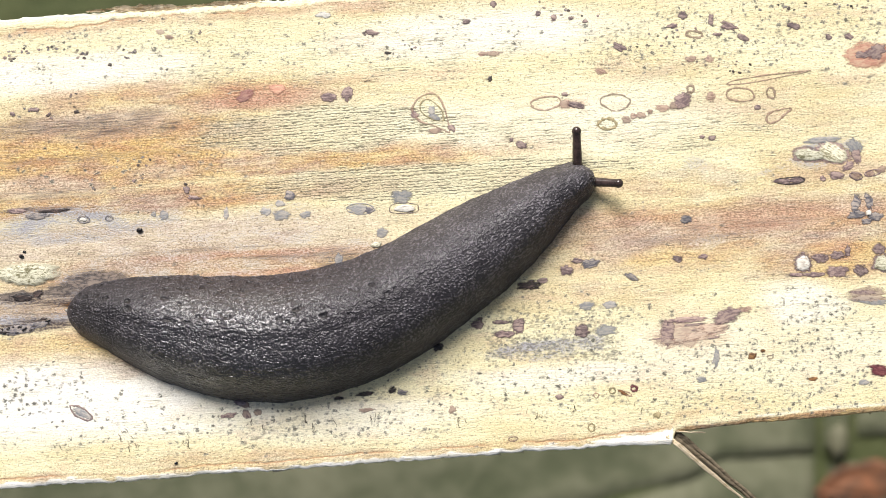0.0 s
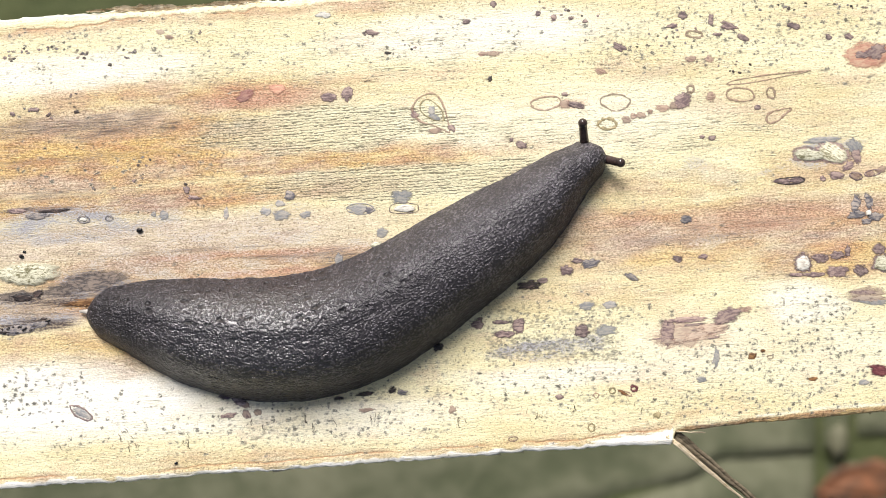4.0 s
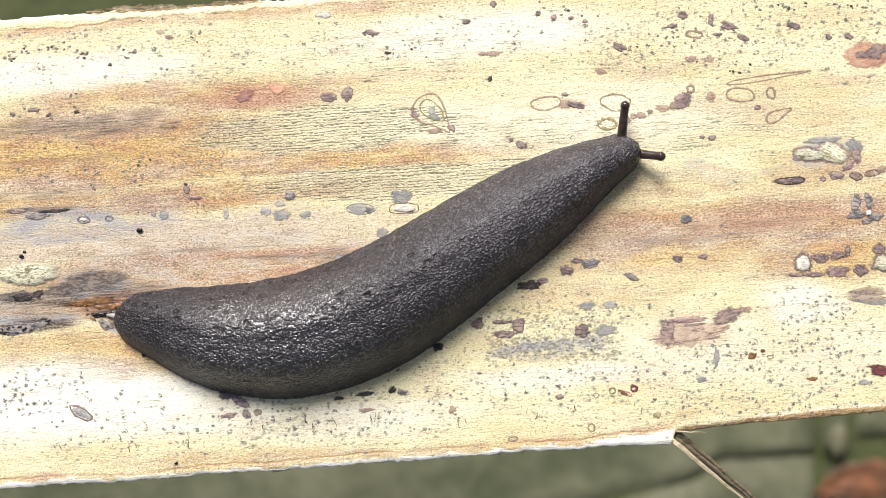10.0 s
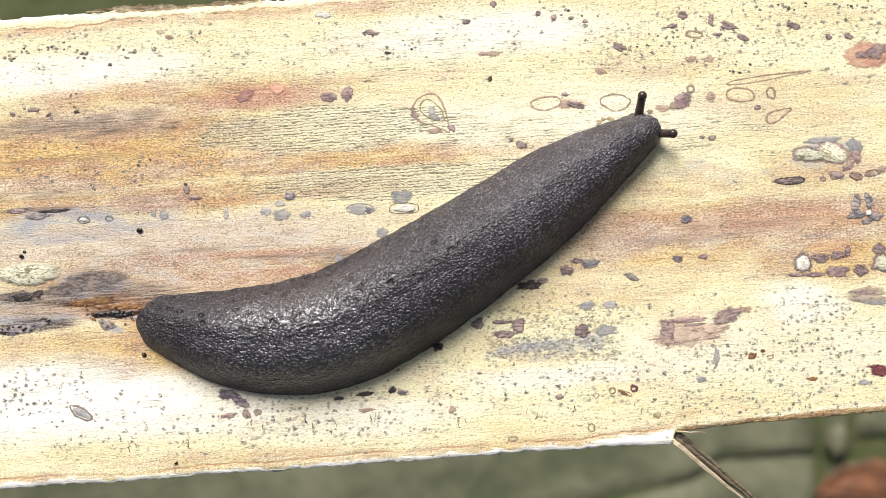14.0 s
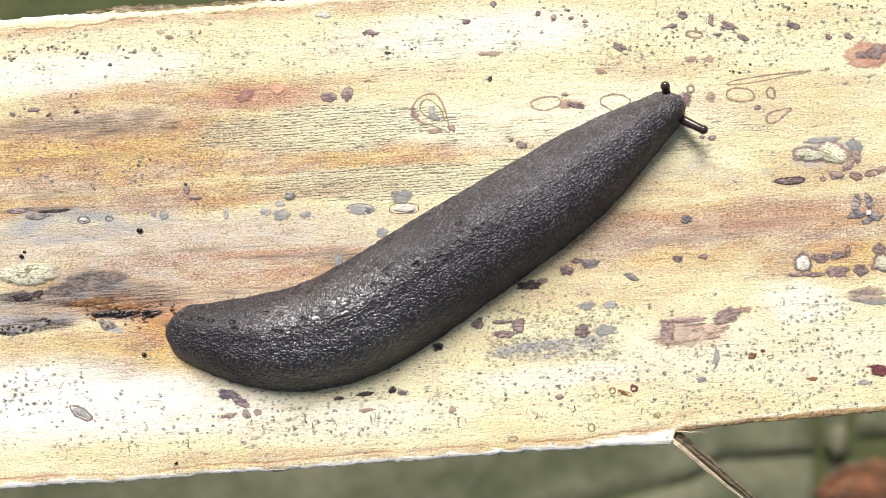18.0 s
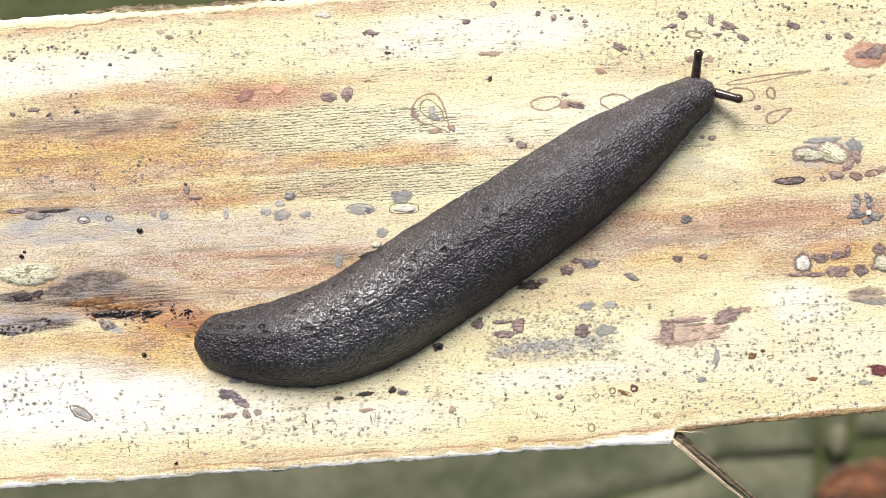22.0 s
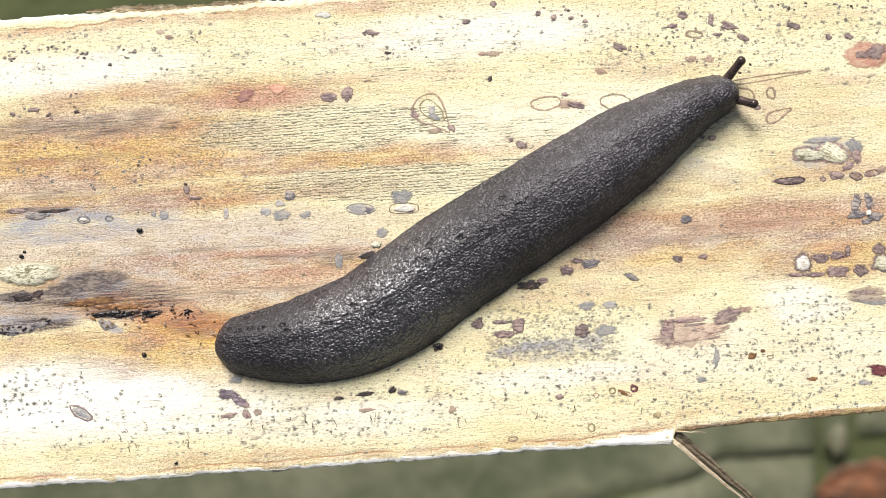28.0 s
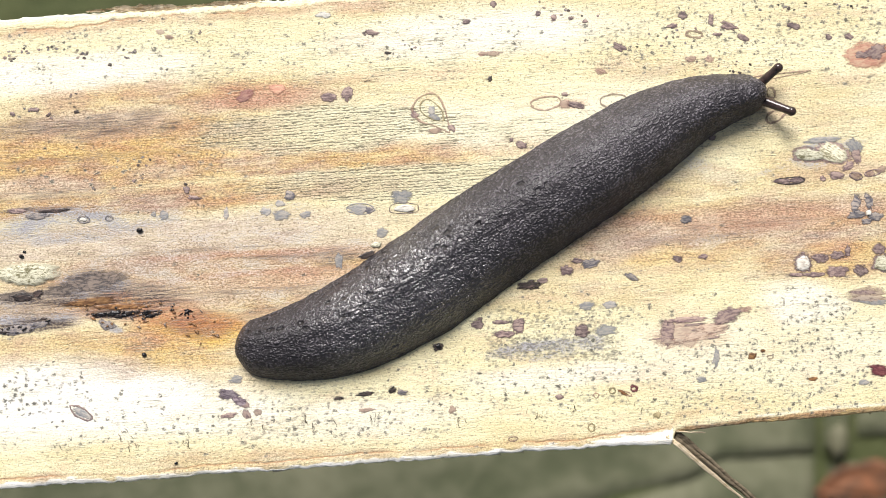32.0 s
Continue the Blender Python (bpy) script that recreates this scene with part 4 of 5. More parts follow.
spot(648, 726, 13, 3, -3, RED), spot(648, 697, 16, 4, -6, BLACK), spot(600, 705, 8, 2.5, 0, BLACK), spot(695, 691, 8, 4, -30, BLACK), spot(712, 695, 8, 4, 0, BLUE)
spot(418, 672, 12, 6, -10, GREY), spot(330, 336, 5, 6, 0), spot(343, 350, 12, 3, 8), spot(328, 326, 3, 2, 0, BLACK)
spot(512, 347, 10, 7, -10, BLUE), spot(495, 360, 8, 5, 0, GREY), spot(498, 381, 14, 9, 0, GREY), spot(541, 380, 9, 5, -8, GREY), spot(470, 375, 9, 6, 0, GREY)
spot(633, 370, 17, 7, 2, GREY), spot(653, 372, 8, 5, 0, BLUE), spot(712, 348, 17, 11, 0, GREY), spot(400, 378, 4, 9, 0, GREY), spot(676, 412, 9, 8, 0, GREY)
spot(272, 380, 4, 4, 0, GREY), spot(290, 381, 7, 8, 0, GREY), spot(600, 462, 7, 14, 0, GREY), spot(650, 452, 14, 5, -20, BLACK)
spot(95, 373, 27, 3, -5, BLACK), spot(30, 374, 15, 4, 0), spot(65, 383, 20, 5, -4, BLUE)
spot(42, 527, 16, 7, 0, BLACK), spot(68, 520, 10, 5, -20, BLACK), spot(135, 198, 4, 3, 0, BLACK), spot(60, 194, 9, 3, 0), spot(22, 202, 4, 3)
spot(190, 575, 15, 7, 20, BLUE), spot(800, 726, 7, 5, -40, RED), spot(990, 703, 8, 3, 0), spot(1163, 735, 6, 5, 0, OLIVE)
spot(1242, 672, 9, 4, 0, GREY), spot(1530, 677, 9, 4, -10, GREY), spot(1268, 634, 5, 15, 4, GREY)
rs = random.Random(21)
for x, y, rx, ry, n in ((82, 86, 7, 3, 4), (96, 84, 5, 3, 3), (143, 94, 15, 6, 9), (233, 92, 14, 6, 9), (226, 103, 7, 3, 4), (36, 92, 14, 6, 7), (20, 103, 12, 4, 6), (350, 60, 8, 10, 4), (130, 170, 10, 3, 3), (60, 195, 14, 4, 5), (22, 203, 6, 4, 4), (88, 205, 10, 4, 4),
                        (250, 300, 12, 22, 7), (165, 330, 10, 6, 4), (735, 85, 10, 5, 3), (650, 60, 14, 5, 7), (1395, 12, 40, 6, 9), (1500, 12, 40, 8, 10), (1180, 70, 60, 14, 12), (1290, 120, 60, 12, 9), (1010, 20, 60, 16, 10)):
    for k in range(n):
        spot(rs.gauss(x, rx * 0.6), rs.gauss(y, ry * 0.6), rs.uniform(0.8, 2.6), rs.uniform(0.7, 1.7), rs.uniform(-30, 30), rs.choice((BLACK, ASH, PURPLE, BLUE)), 0.3)
spot(300, 66, 8, 3, 5, RED), spot(284, 58, 7, 4, 10, TAN)
spot(195, 115, 3, 2.5, 0, BLACK), spot(658, 58, 12, 4, 12), spot(686, 94, 6, 2, 0, BLACK), spot(770, 232, 12, 4, 0, RED), spot(826, 39, 6, 4)
spot(873, 8, 5, 5), spot(952, 24, 4, 4), spot(980, 32, 4, 5), spot(1010, 33, 4, 3), spot(1035, 38, 4, 3), spot(1190, 46, 10, 3, 0)

# scar lines
ring(966, 183, 27, 12, -8), ring(1088, 181, 28, 14, 6), ring(768, 204, 40, 22, 47, RING, 1.7, 0.8), ring(1310, 168, 24, 12, 4)
ring(1075, 220, 16, 9, 0, OLIVE, 2.4), ring(1378, 203, 24, 8, -28, RING, 2.0, 0.5), ring(1364, 165, 7, 10, -20, RING, 1.7)
ring(1228, 61, 15, 6, 6, RING, 2.6), ring(1222, 158, 6, 6, 0, RING, 2.0), ring(1360, 137, 78, 4, -9, RING, 1.3, 0.7)
ring(143, 731, 21, 9, 32, PURPLE, 1.6), ring(1055, 700, 5, 4, 0, RING, 1.3), ring(1084, 692, 5, 5, 0, OLIVE, 1.6), ring(1122, 688, 5, 4.5, 0, MAROON, 2.0), ring(1398, 320, 27, 6, -3, BLACK, 1.3), ring(1515, 312, 11, 6, 15, PURPLE, 1.4), ring(1545, 306, 14, 5, -12, PURPLE, 1.4), ring(766, 197, 26, 14, 40, OLIVE, 1.2, 0.4)
ring(1047, 757, 5.5, 7, 0, OLIVE, 1.5), ring(1110, 697, 9, 2.5, 25, RING, 1.2), ring(148, 389, 10, 6, 0, BLUE, 1.6), ring(193, 387, 6, 4, 0, BLUE, 1.5)
ring(908, 777, 8, 4, -10, RING, 1.4), ring(715, 369, 26, 10, -2, PURPLE, 0.7), ring(638, 370, 24, 9, 0, GREY, 1.2), ring(1363, 632, 5, 3, 0, RING, 1.1)

# lichen and chalky crusts
lichen(48, 484, 64, 24, -3, LICHEN, "pale green-white lichen crust on the grey stalk", 4.5)
lichen(1430, 274, 30, 13, 4, LICHEN, "flaky pale lichen with a dark grey rim", 2.5, MAUVE)
lichen(1474, 271, 30, 20, 30, LICHEN, "flaky white lichen beside a scabby grey rim", 2.6, MAUVE)
spot(1512, 258, 14, 12, 40, GREY), spot(1516, 276, 7, 14, -10, MAUVE), spot(1500, 296, 12, 6, -30, MAUVE), spot(1456, 248, 30, 5, -4, GREY)
lichen(1421, 466, 15, 17, 10, CHALK, "round chalk-white lichen disc with a brown rim", 2.5, PURPLE)
lichen(1561, 466, 15, 17, 0, LICHEN, "speckled green-white lichen disc with a dark rim", 2.5, PURPLE)
lichen(716, 369, 23, 8, -2, CHALK, "oval chalk-white crust on the ochre stalk", 2.2)
lichen(666, 433, 12, 6, -14, LICHEN, "small greenish lichen flake on the stalk", 3.0)
lichen(1537, 377, 6, 6, 0, CHALK, "tiny chalk-white dot amid grey scabs", 2.6)
lichen(572, 27, 15, 7, 0, CHALK, "small white peeled patch near the rim", 1.0)
lichen(147, 389, 8, 4, 0, CHALK, "tiny chalk-white fleck in the grey band", 1.4)

# wet black crumbs in the split behind the slug
rc = random.Random(4)
spot(165, 498, 54, 17, -5, ASH, 0.25), spot(110, 515, 40, 8, -8, ASH, 0.25), spot(165, 534, 52, 7, -3, BROWN), spot(215, 543, 46, 5, -2, BROWN), spot(30, 524, 30, 9, -4, ASH, 0.25), spot(28, 583, 36, 8, -8, BLUE), spot(70, 575, 18, 5, -8, BLUE)
for x, y, a, b in ((182, 557, 9, 3), (198, 555, 11, 4), (216, 559, 12, 4), (231, 554, 8, 4), (258, 554, 6, 4), (266, 559, 7, 4), (331, 550, 5, 5)):
    scab("black_crust", x, y, a, b, rc.uniform(-8, 4), WETBLACK, 2.2, BOARD, rag=0.95)
for k in range(12):
    x = rc.choice((rc.gauss(205, 30), rc.gauss(205, 30), rc.gauss(262, 10), rc.gauss(332, 10), rc.uniform(0, 90), rc.uniform(0, 90)))
    y = 557 + rc.gauss(0, 3.5) if x > 120 else 582 - 0.13 * x + rc.gauss(0, 4)
    scab("black_crust", x, y, rc.uniform(4, 15), rc.uniform(1.6, 3.6), rc.uniform(-14, 8), BLACK, rc.uniform(0.6, 1.6), BOARD, rag=0.5)
for k in range(46):
    x = rc.choice((rc.gauss(215, 34), rc.gauss(215, 30), rc.gauss(258, 12), rc.gauss(328, 10), rc.uniform(0, 90)))
    y = 556 + rc.gauss(0, 5) if x > 120 else 586 - 0.13 * x + rc.gauss(0, 5)
    scab("black_crumb", x, y, rc.uniform(1.5, 5.5), rc.uniform(1.0, 2.4), rc.uniform(-40, 20), rc.choice((WETBLACK, WETBLACK, BLACK)), rc.uniform(1.5, 3.8), BOARD, rag=0.7)
for k in range(40):
    x = rc.uniform(150, 400)
    scab("brown_crumb", x, 540 + 0.17 * (x - 150) + rc.gauss(0, 13), rc.uniform(1.4, 6), rc.uniform(1.2, 3.4), rc.uniform(-20, 60), rc.choice((BROWN, BROWN, BROWN, ASH)), rc.uniform(1.4, 3), BOARD, rag=0.6)

# fine dark bristles
for x, y, l, a in ((210, 768, 16, 70), (222, 758, 12, 60), (228, 800, 16, -80), (240, 784, 10, 85), (332, 780, 18, 75), (320, 768, 7, -30), (540, 735, 18, 78), (551, 748, 18, 70),
                   (553, 764, 10, -10), (592, 744, 12, 72), (656, 738, 14, 80), (664, 732, 12, 85), (669, 740, 12, -75), (446, 742, 12, 100), (465, 752, 12, 80), (810, 738, 22, 82),
                   (822, 742, 10, 50), (948, 742, 14, -75), (130, 190, 10, 5), (645, 146, 24, -18), (1015, 716, 14, 85), (1135, 720, 12, 88), (105, 790, 10, 40)):
    bristle(x, y, l, a)


rb = random.Random(8)
for x, y in ((100, 785), (120, 792), (212, 765), (228, 778), (240, 790), (325, 782), (335, 770), (440, 745), (542, 742), (552, 752), (592, 745), (655, 735), (668, 742), (812, 738), (950, 735), (1015, 722), (1120, 712), (1290, 22), (1500, 30), (1530, 18)):
    for k in range(2):
        bristle(x + rb.uniform(-7, 7), y + rb.uniform(-6, 6), rb.uniform(5, 11), rb.choice((rb.uniform(60, 110), rb.uniform(60, 110), rb.uniform(-25, 15))), 0.36)


# loose crumbs that lie on the stalk
def dropping(x, y, r, label):
    bm = bmesh.new()
    bmesh.ops.create_icosphere(bm, subdivisions=3, radius=r * U)
    for v in bm.verts:
        v.co *= 1 + 0.3 * noise.noise(v.co * 1.4 / (r * U) + Vector((x, y, 0)))
        v.co.z *= 0.7
        v.co.x *= 1.25
    ob = part("crumb", bm, WETBLACK)
    ob.location = P(x, y, surf(x, y) + 0.45 * r)
    return tagged(ob, label, "crumb", "crumbs on the stalk")


dropping(247, 408, 4.3, "small shiny black crumb lying on the stalk")
dropping(775, 613, 4.0, "small shiny black crumb lying on the stalk")
dropping(255, 628, 3.5, "tiny dark crumb lying on ochre fibres")
dropping(38, 454, 3.4, "dark curled crumb beside the pale lichen")
dropping(43, 446, 2.2, "dark curled crumb beside the pale lichen")
dropping(312, 820, 2.6, "tiny dark crumb near the torn rim")


# ---- torn fibres at the rims ----
def strand(name, x0, y0, z0, x1, y1, z1, r0, r1, count, wave, label, seed, mat=FIBRE):
    """A bundle of a few fibres twisted together."""
    r = random.Random(seed)
    bm = bmesh.new()
    for c in range(count):
        ox, oz, ph = r.uniform(-1, 1) * r0 * 0.7, r.uniform(-0.5, 0.5) * r0 * 0.6, r.uniform(0, 6)
        cut0, cut1 = r.uniform(0, 0.1), r.uniform(0.82, 1)
        d = Vector((x1 - x0, y1 - y0, 0)).normalized()
        pts = []
        for k in range(15):
            u = cut0 + (cut1 - cut0) * k / 14
            off = ox * (1 - 0.6 * u) + wave * math.sin(u * 7 + ph) * 0.5 + wave * noise.noise((u * 9, seed, c))
            pts.append(P(x0 + (x1 - x0) * u - d.y * off, y0 + (y1 - y0) * u + d.x * off, z0 + (z1 - z0) * u + oz + 0.4 * wave * math.cos(u * 9 + ph)))
        tube(bm, pts, r0 * U / count ** 0.35, r1 * U / count ** 0.35, 7, 0.6)
    return part(name, bm, mat, BOARD, label)


strand("splinter", 1184, 762, -8, 1385, 925, -90, 10, 4, 9, 2.0, "long torn brown fibre splinter hanging from the rim", 3, SPLINTER)
strand("splinter", 1178, 770, 2, 1374, 932, -76, 4, 2, 6, 1.6, "pale torn fibres along the splinter", 4)
strand("splinter", 1192, 764, -4, 1252, 766, -2, 1.8, 0.6, 2, 1.0, "", 5)


def bark_flake(x0, y0, x1, y1, half, seed, label=""):
    """A loose flake of bark along the rim, ragged on both edges and curling up."""
    bm = bmesh.new()
    n, k = 60, 6
    rows = []
    for i in range(n + 1):
        u = i / n
        x, y = x0 + (x1 - x0) * u, y0 + (y1 - y0) * u + 2.5 * noise.noise((u * 8, seed, 0))
        w0 = half * (0.55 + 0.55 * noise.noise((u * 11, seed, 4)) + 0.35 * noise.noise((u * 34, seed, 5))) * min(1, 5 * u, 5 * (1 - u)) + 0.6
        w1 = half * (0.6 + 0.5 * noise.noise((u * 9, seed, 7)) + 0.4 * noise.noise((u * 30, seed, 8))) * min(1, 6 * u, 6 * (1 - u)) + 0.6
        rows.append([bm.verts.new(P(x, y - w0 + (w0 + w1) * j / k, -5 + 1.6 * abs(2 * j / k - 1) ** 2 + 1.6 * noise.noise((u * 16, j * 0.7, seed)))) for j in range(k + 1)])
    for i in range(n):
        for j in range(k):
            bm.faces.new((rows[i][j + 1], rows[i + 1][j + 1], rows[i + 1][j], rows[i][j]))
    bmesh.ops.solidify(bm, geom=bm.faces[:], thickness=0.8 * U)
    return part("bark_flake", bm, BARK, BOARD, label, smooth=False)


bark_flake(186, 15, 338, 12, 7.5, 7, "loose ragged brownish bark flake on the rim")
bark_flake(232, 12, 300, 10, 4, 8)
bark_flake(318, 12, 430, 5, 5, 9, "pale ragged bark flake on the rim")
bark_flake(150, 20, 190, 17, 3, 10)
bark_flake(362, 6, 470, -1, 4, 12)
strand("splinter", 118, 858, -8, 142, 850, -3, 2.2, 1, 3, 1.5, "", 13)
strand("splinter", 480, 836, -12, 522, 829, -8, 3, 1.5, 3, 0.8, "", 15)
strand("splinter", 995, 796, -12, 1013, 788, -6, 2.5, 1, 2, 0.8, "", 17)
for k in range(12):
    x = rc.uniform(1330, 1560)
    y = float(rim_near(np.array([x]))[0])
    strand("fibre_end", x, y - 9, -3, x + rc.uniform(-4, 8), y + rc.uniform(0, 5), -12, 1.5, 0.8, 1, 0.6, "", 30 + k, SPLINTER)
for k in range(24):
    x = rc.uniform(-10, 1180)
    y = float(rim_near(np.array([x]))[0])
    strand("fibre_end", x, y - 6, -4, x + rc.uniform(10, 34), y - 2 + rc.uniform(-3, 3), -12, 1.7, 0.7, 2, 0.8, "", 70 + k)


# ---- the slug ----
# how its middle line lies on the plan, from tail to head, at a few moments
LINES = []


def lies(t, *points):
    """Resample a smooth line through the points at even steps from tail to head."""
    p = np.array(points)
    ext = np.vstack([2 * p[0] - p[1], p, 2 * p[-1] - p[-2]])
    fine = []
    for i in range(len(p) - 1):
        a, b, c, d = ext[i:i + 4]
        for u in np.linspace(0, 1, 24, endpoint=False):
            fine.append(0.5 * (2 * b + (c - a) * u + (2 * a - 5 * b + 4 * c - d) * u * u + (3 * b - a - 3 * c + d) * u ** 3))
    fine = np.array(fine + [p[-1]])
    run = np.concatenate([[0], np.cumsum(np.hypot(*np.diff(fine, axis=0).T))])
    even = np.linspace(0, run[-1], 201)
    line = np.stack([np.interp(even, run, fine[:, k]) for k in (0, 1)], -1)
    soft = line.copy()
    for _ in range(60):
        soft[1:-1] = 0.25 * soft[:-2] + 0.5 * soft[1:-1] + 0.25 * soft[2:]
    run = np.concatenate([[0], np.cumsum(np.hypot(*np.diff(soft, axis=0).T))])
    even = np.linspace(0, run[-1], 201)
    LINES.append((t, np.stack([np.interp(even, run, soft[:, k]) for k in (0, 1)], -1)))


lies(0, (123.3, 549.8), (201.2, 556.8), (301, 579.7), (400.8, 597.7), (500.6, 599.7), (600.4, 579.7), (700.2, 536.8), (839.9, 447), (931.7, 382.1), (999.6, 330.2), (1048.5, 312.3))
lies(3, (149.3, 551.8), (231.1, 559.8), (320.9, 581.7), (420.7, 599.7), (520.5, 599.7), (610.3, 579.7), (700.2, 534.8), (844.9, 440), (934.7, 375.1), (999.6, 310.3), (1057.5, 275.3))
lies(6, (173.2, 554.8), (251.1, 564.8), (340.9, 584.7), (430.7, 599.7), (530.5, 597.7), (620.3, 574.7), (702.2, 531.8), (844.9, 437), (944.7, 368.1), (1019.5, 305.3), (1085.4, 262.4))
lies(10, (205.2, 559.8), (281.0, 572.7), (370.8, 594.7), (459.6, 602.3), (548.2, 591.4), (633.0, 563.4), (703.0, 526.6), (847.5, 429.4), (959.6, 355.2), (1054.5, 295.3), (1127.3, 260.4))
lies(14, (245.1, 562.8), (320.9, 579.7), (400.8, 597.7), (499.0, 600.3), (598.1, 581.4), (695.9, 531.5), (799.0, 467.4), (899.8, 399.1), (994.6, 329.2), (1082.4, 269.3), (1161.2, 217.4))
lies(17, (282.0, 573.2), (360.8, 591.7), (440.3, 603.1), (529.2, 601.1), (608.4, 577.4), (698.4, 527.5), (799.4, 461.4), (905.8, 393.8), (1000.6, 329.0), (1085.4, 262.1), (1189.2, 189.3))
lies(20, (325.9, 594.7), (400.8, 606.7), (479.3, 608.8), (560.1, 597.9), (640.0, 566.9), (740.4, 505.9), (851.5, 433.0), (946.7, 366.6), (1041.5, 299.8), (1121.3, 243.9), (1235.1, 157.1))
lies(23, (353.9, 602.7), (429.8, 609.4), (497.7, 608.6), (578.4, 594.5), (653.3, 563.5), (753.5, 500.2), (860.5, 429.6), (961.6, 363.7), (1051.5, 298.8), (1131.3, 241.9), (1211.1, 182.0), (1268.0, 157.1))
lies(25.5, (366.8, 607.7), (439.2, 609.6), (506.5, 606.9), (587.3, 590.8), (662.1, 560.8), (762.1, 493.3), (869.9, 423.7), (971.6, 355.7), (1061.4, 291.8), (1141.3, 235.9), (1221.1, 182.0), (1281.0, 159.1))
lies(28, (381.8, 610.7), (454.2, 610.6), (521.2, 606.5), (601.7, 587.0), (676.5, 555.1), (776.3, 482.2), (883.8, 411.4), (986.6, 345.7), (1076.4, 285.8), (1156.3, 231.9), (1236.1, 182.0), (1302.0, 160.1))
lies(30, (397.2, 614.1), (468.7, 612.6), (536.1, 606.9), (612.5, 586.3), (687.4, 549.4), (787.2, 476.5), (893.6, 407.1), (996.2, 340.3), (1086.7, 280.3), (1166.5, 226.5), (1246.4, 182.5), (1324.9, 165.3))
lies(32, (416.5, 615.6), (488.0, 614.1), (555.3, 600.5), (627.8, 574.9), (742.6, 508.0), (847.4, 432.2), (952.4, 362.7), (1048.7, 301.3), (1144.6, 239.6), (1224.4, 193.7), (1309.2, 169.8), (1351.6, 163.2))


def line_at(t):
    """The middle line at any time, gliding between the known moments."""
    ts = [a for a, _ in LINES]
    i = min(max(int(np.searchsorted(ts, t, "right")) - 1, 0), len(ts) - 2)
    u = (t - ts[i]) / (ts[i + 1] - ts[i])
    p1, p2 = LINES[i][1], LINES[i + 1][1]
    h = ts[i + 1] - ts[i]
    m1 = (p2 - LINES[i - 1][1]) / (ts[i + 1] - ts[i - 1]) * h if i > 0 else p2 - p1
    m2 = (LINES[i + 2][1] - p1) / (ts[i + 2] - ts[i]) * h if i + 2 < len(ts) else p2 - p1
    return (2 * u ** 3 - 3 * u * u + 1) * p1 + (u ** 3 - 2 * u * u + u) * m1 + (3 * u * u - 2 * u ** 3) * p2 + (u ** 3 - u * u) * m2


# half widths along the body, gathered at the start and stretched at the end
FAT_U, FAT = (0, .04, .074, .13, .18, .28, .38, .48, .587, .67, .752, .81, .864, .92, .96, .98, 1), (30, 49, 63, 82, 95, 110, 114, 111, 102, 95, 88, 79, 67, 51, 40, 36, 33)
THIN_U, THIN = (0, .04, .074, .12, .152, .203, .33, .453, .573, .68, .787, .83, .876, .92, .96, .98, 1), (40, 53, 62, 73, 79, 86, 94, 93, 90, 87, 78, 70, 60, 50, 40, 36, 33)
LENGTH = 1028.0
ROUND = 2.6            # how full the cross-section is
STEPS = 96
GAP = LENGTH / STEPS


def cap(u):
    tail, head = np.clip(u / 0.032, 0, 1), np.clip((1 - u) / 0.028, 0, 1)
    return np.sqrt(np.clip(1 - (1 - tail) ** 2, 0, 1)) * np.sqrt(np.clip(1 - (1 - head) ** 2, 0, 1))


def width_fat(u):
    return np.interp(u, FAT_U, FAT)


def width_thin(u):
    return np.interp(u, THIN_U, THIN)


def half_width(s):
    u = np.clip(np.asarray(s) / LENGTH, 0, 1)
    us = np.linspace(0, 1, 400)
    base = np.maximum(width_fat(us), width_thin(us)) + 0.5
    base = np.convolve(np.pad(base, 9, mode="edge"), np.ones(19) / 19, "valid")
    return np.interp(u, us, base) * cap(u)


def height(s):
    u = np.clip(np.asarray(s) / LENGTH, 0, 1)
    h = np.interp(u, (0, .06, .16, .3, .5, .7, .85, .93, 1), (36, 52, 78, 96, 98, 88, 74, 62, 54))
    return h * np.sqrt(cap(u))


def gather(t):
    """0: the hind body bunched up; 1: stretched."""
    return float(np.interp(t, (0, 10, 14, 17, 20, 25, 32), (0, 0.12, 0.3, 0.47, 0.75, 0.92, 1)))


def skin(s, phi):
    """A point of the straight body: along it, sideways, up."""
    a, h = half_width(s), height(s)
    c, n = np.cos(phi), np.sin(phi)
    side = np.where(n > 0, c, np.sign(c))
    up = np.where(n > 0, 1 - np.abs(c) ** ROUND, 0.5 * n)
    return np.stack([s + 0 * phi, a * side, h * up], -1)


TIP = 4        # the first and last steps are one rounded piece each


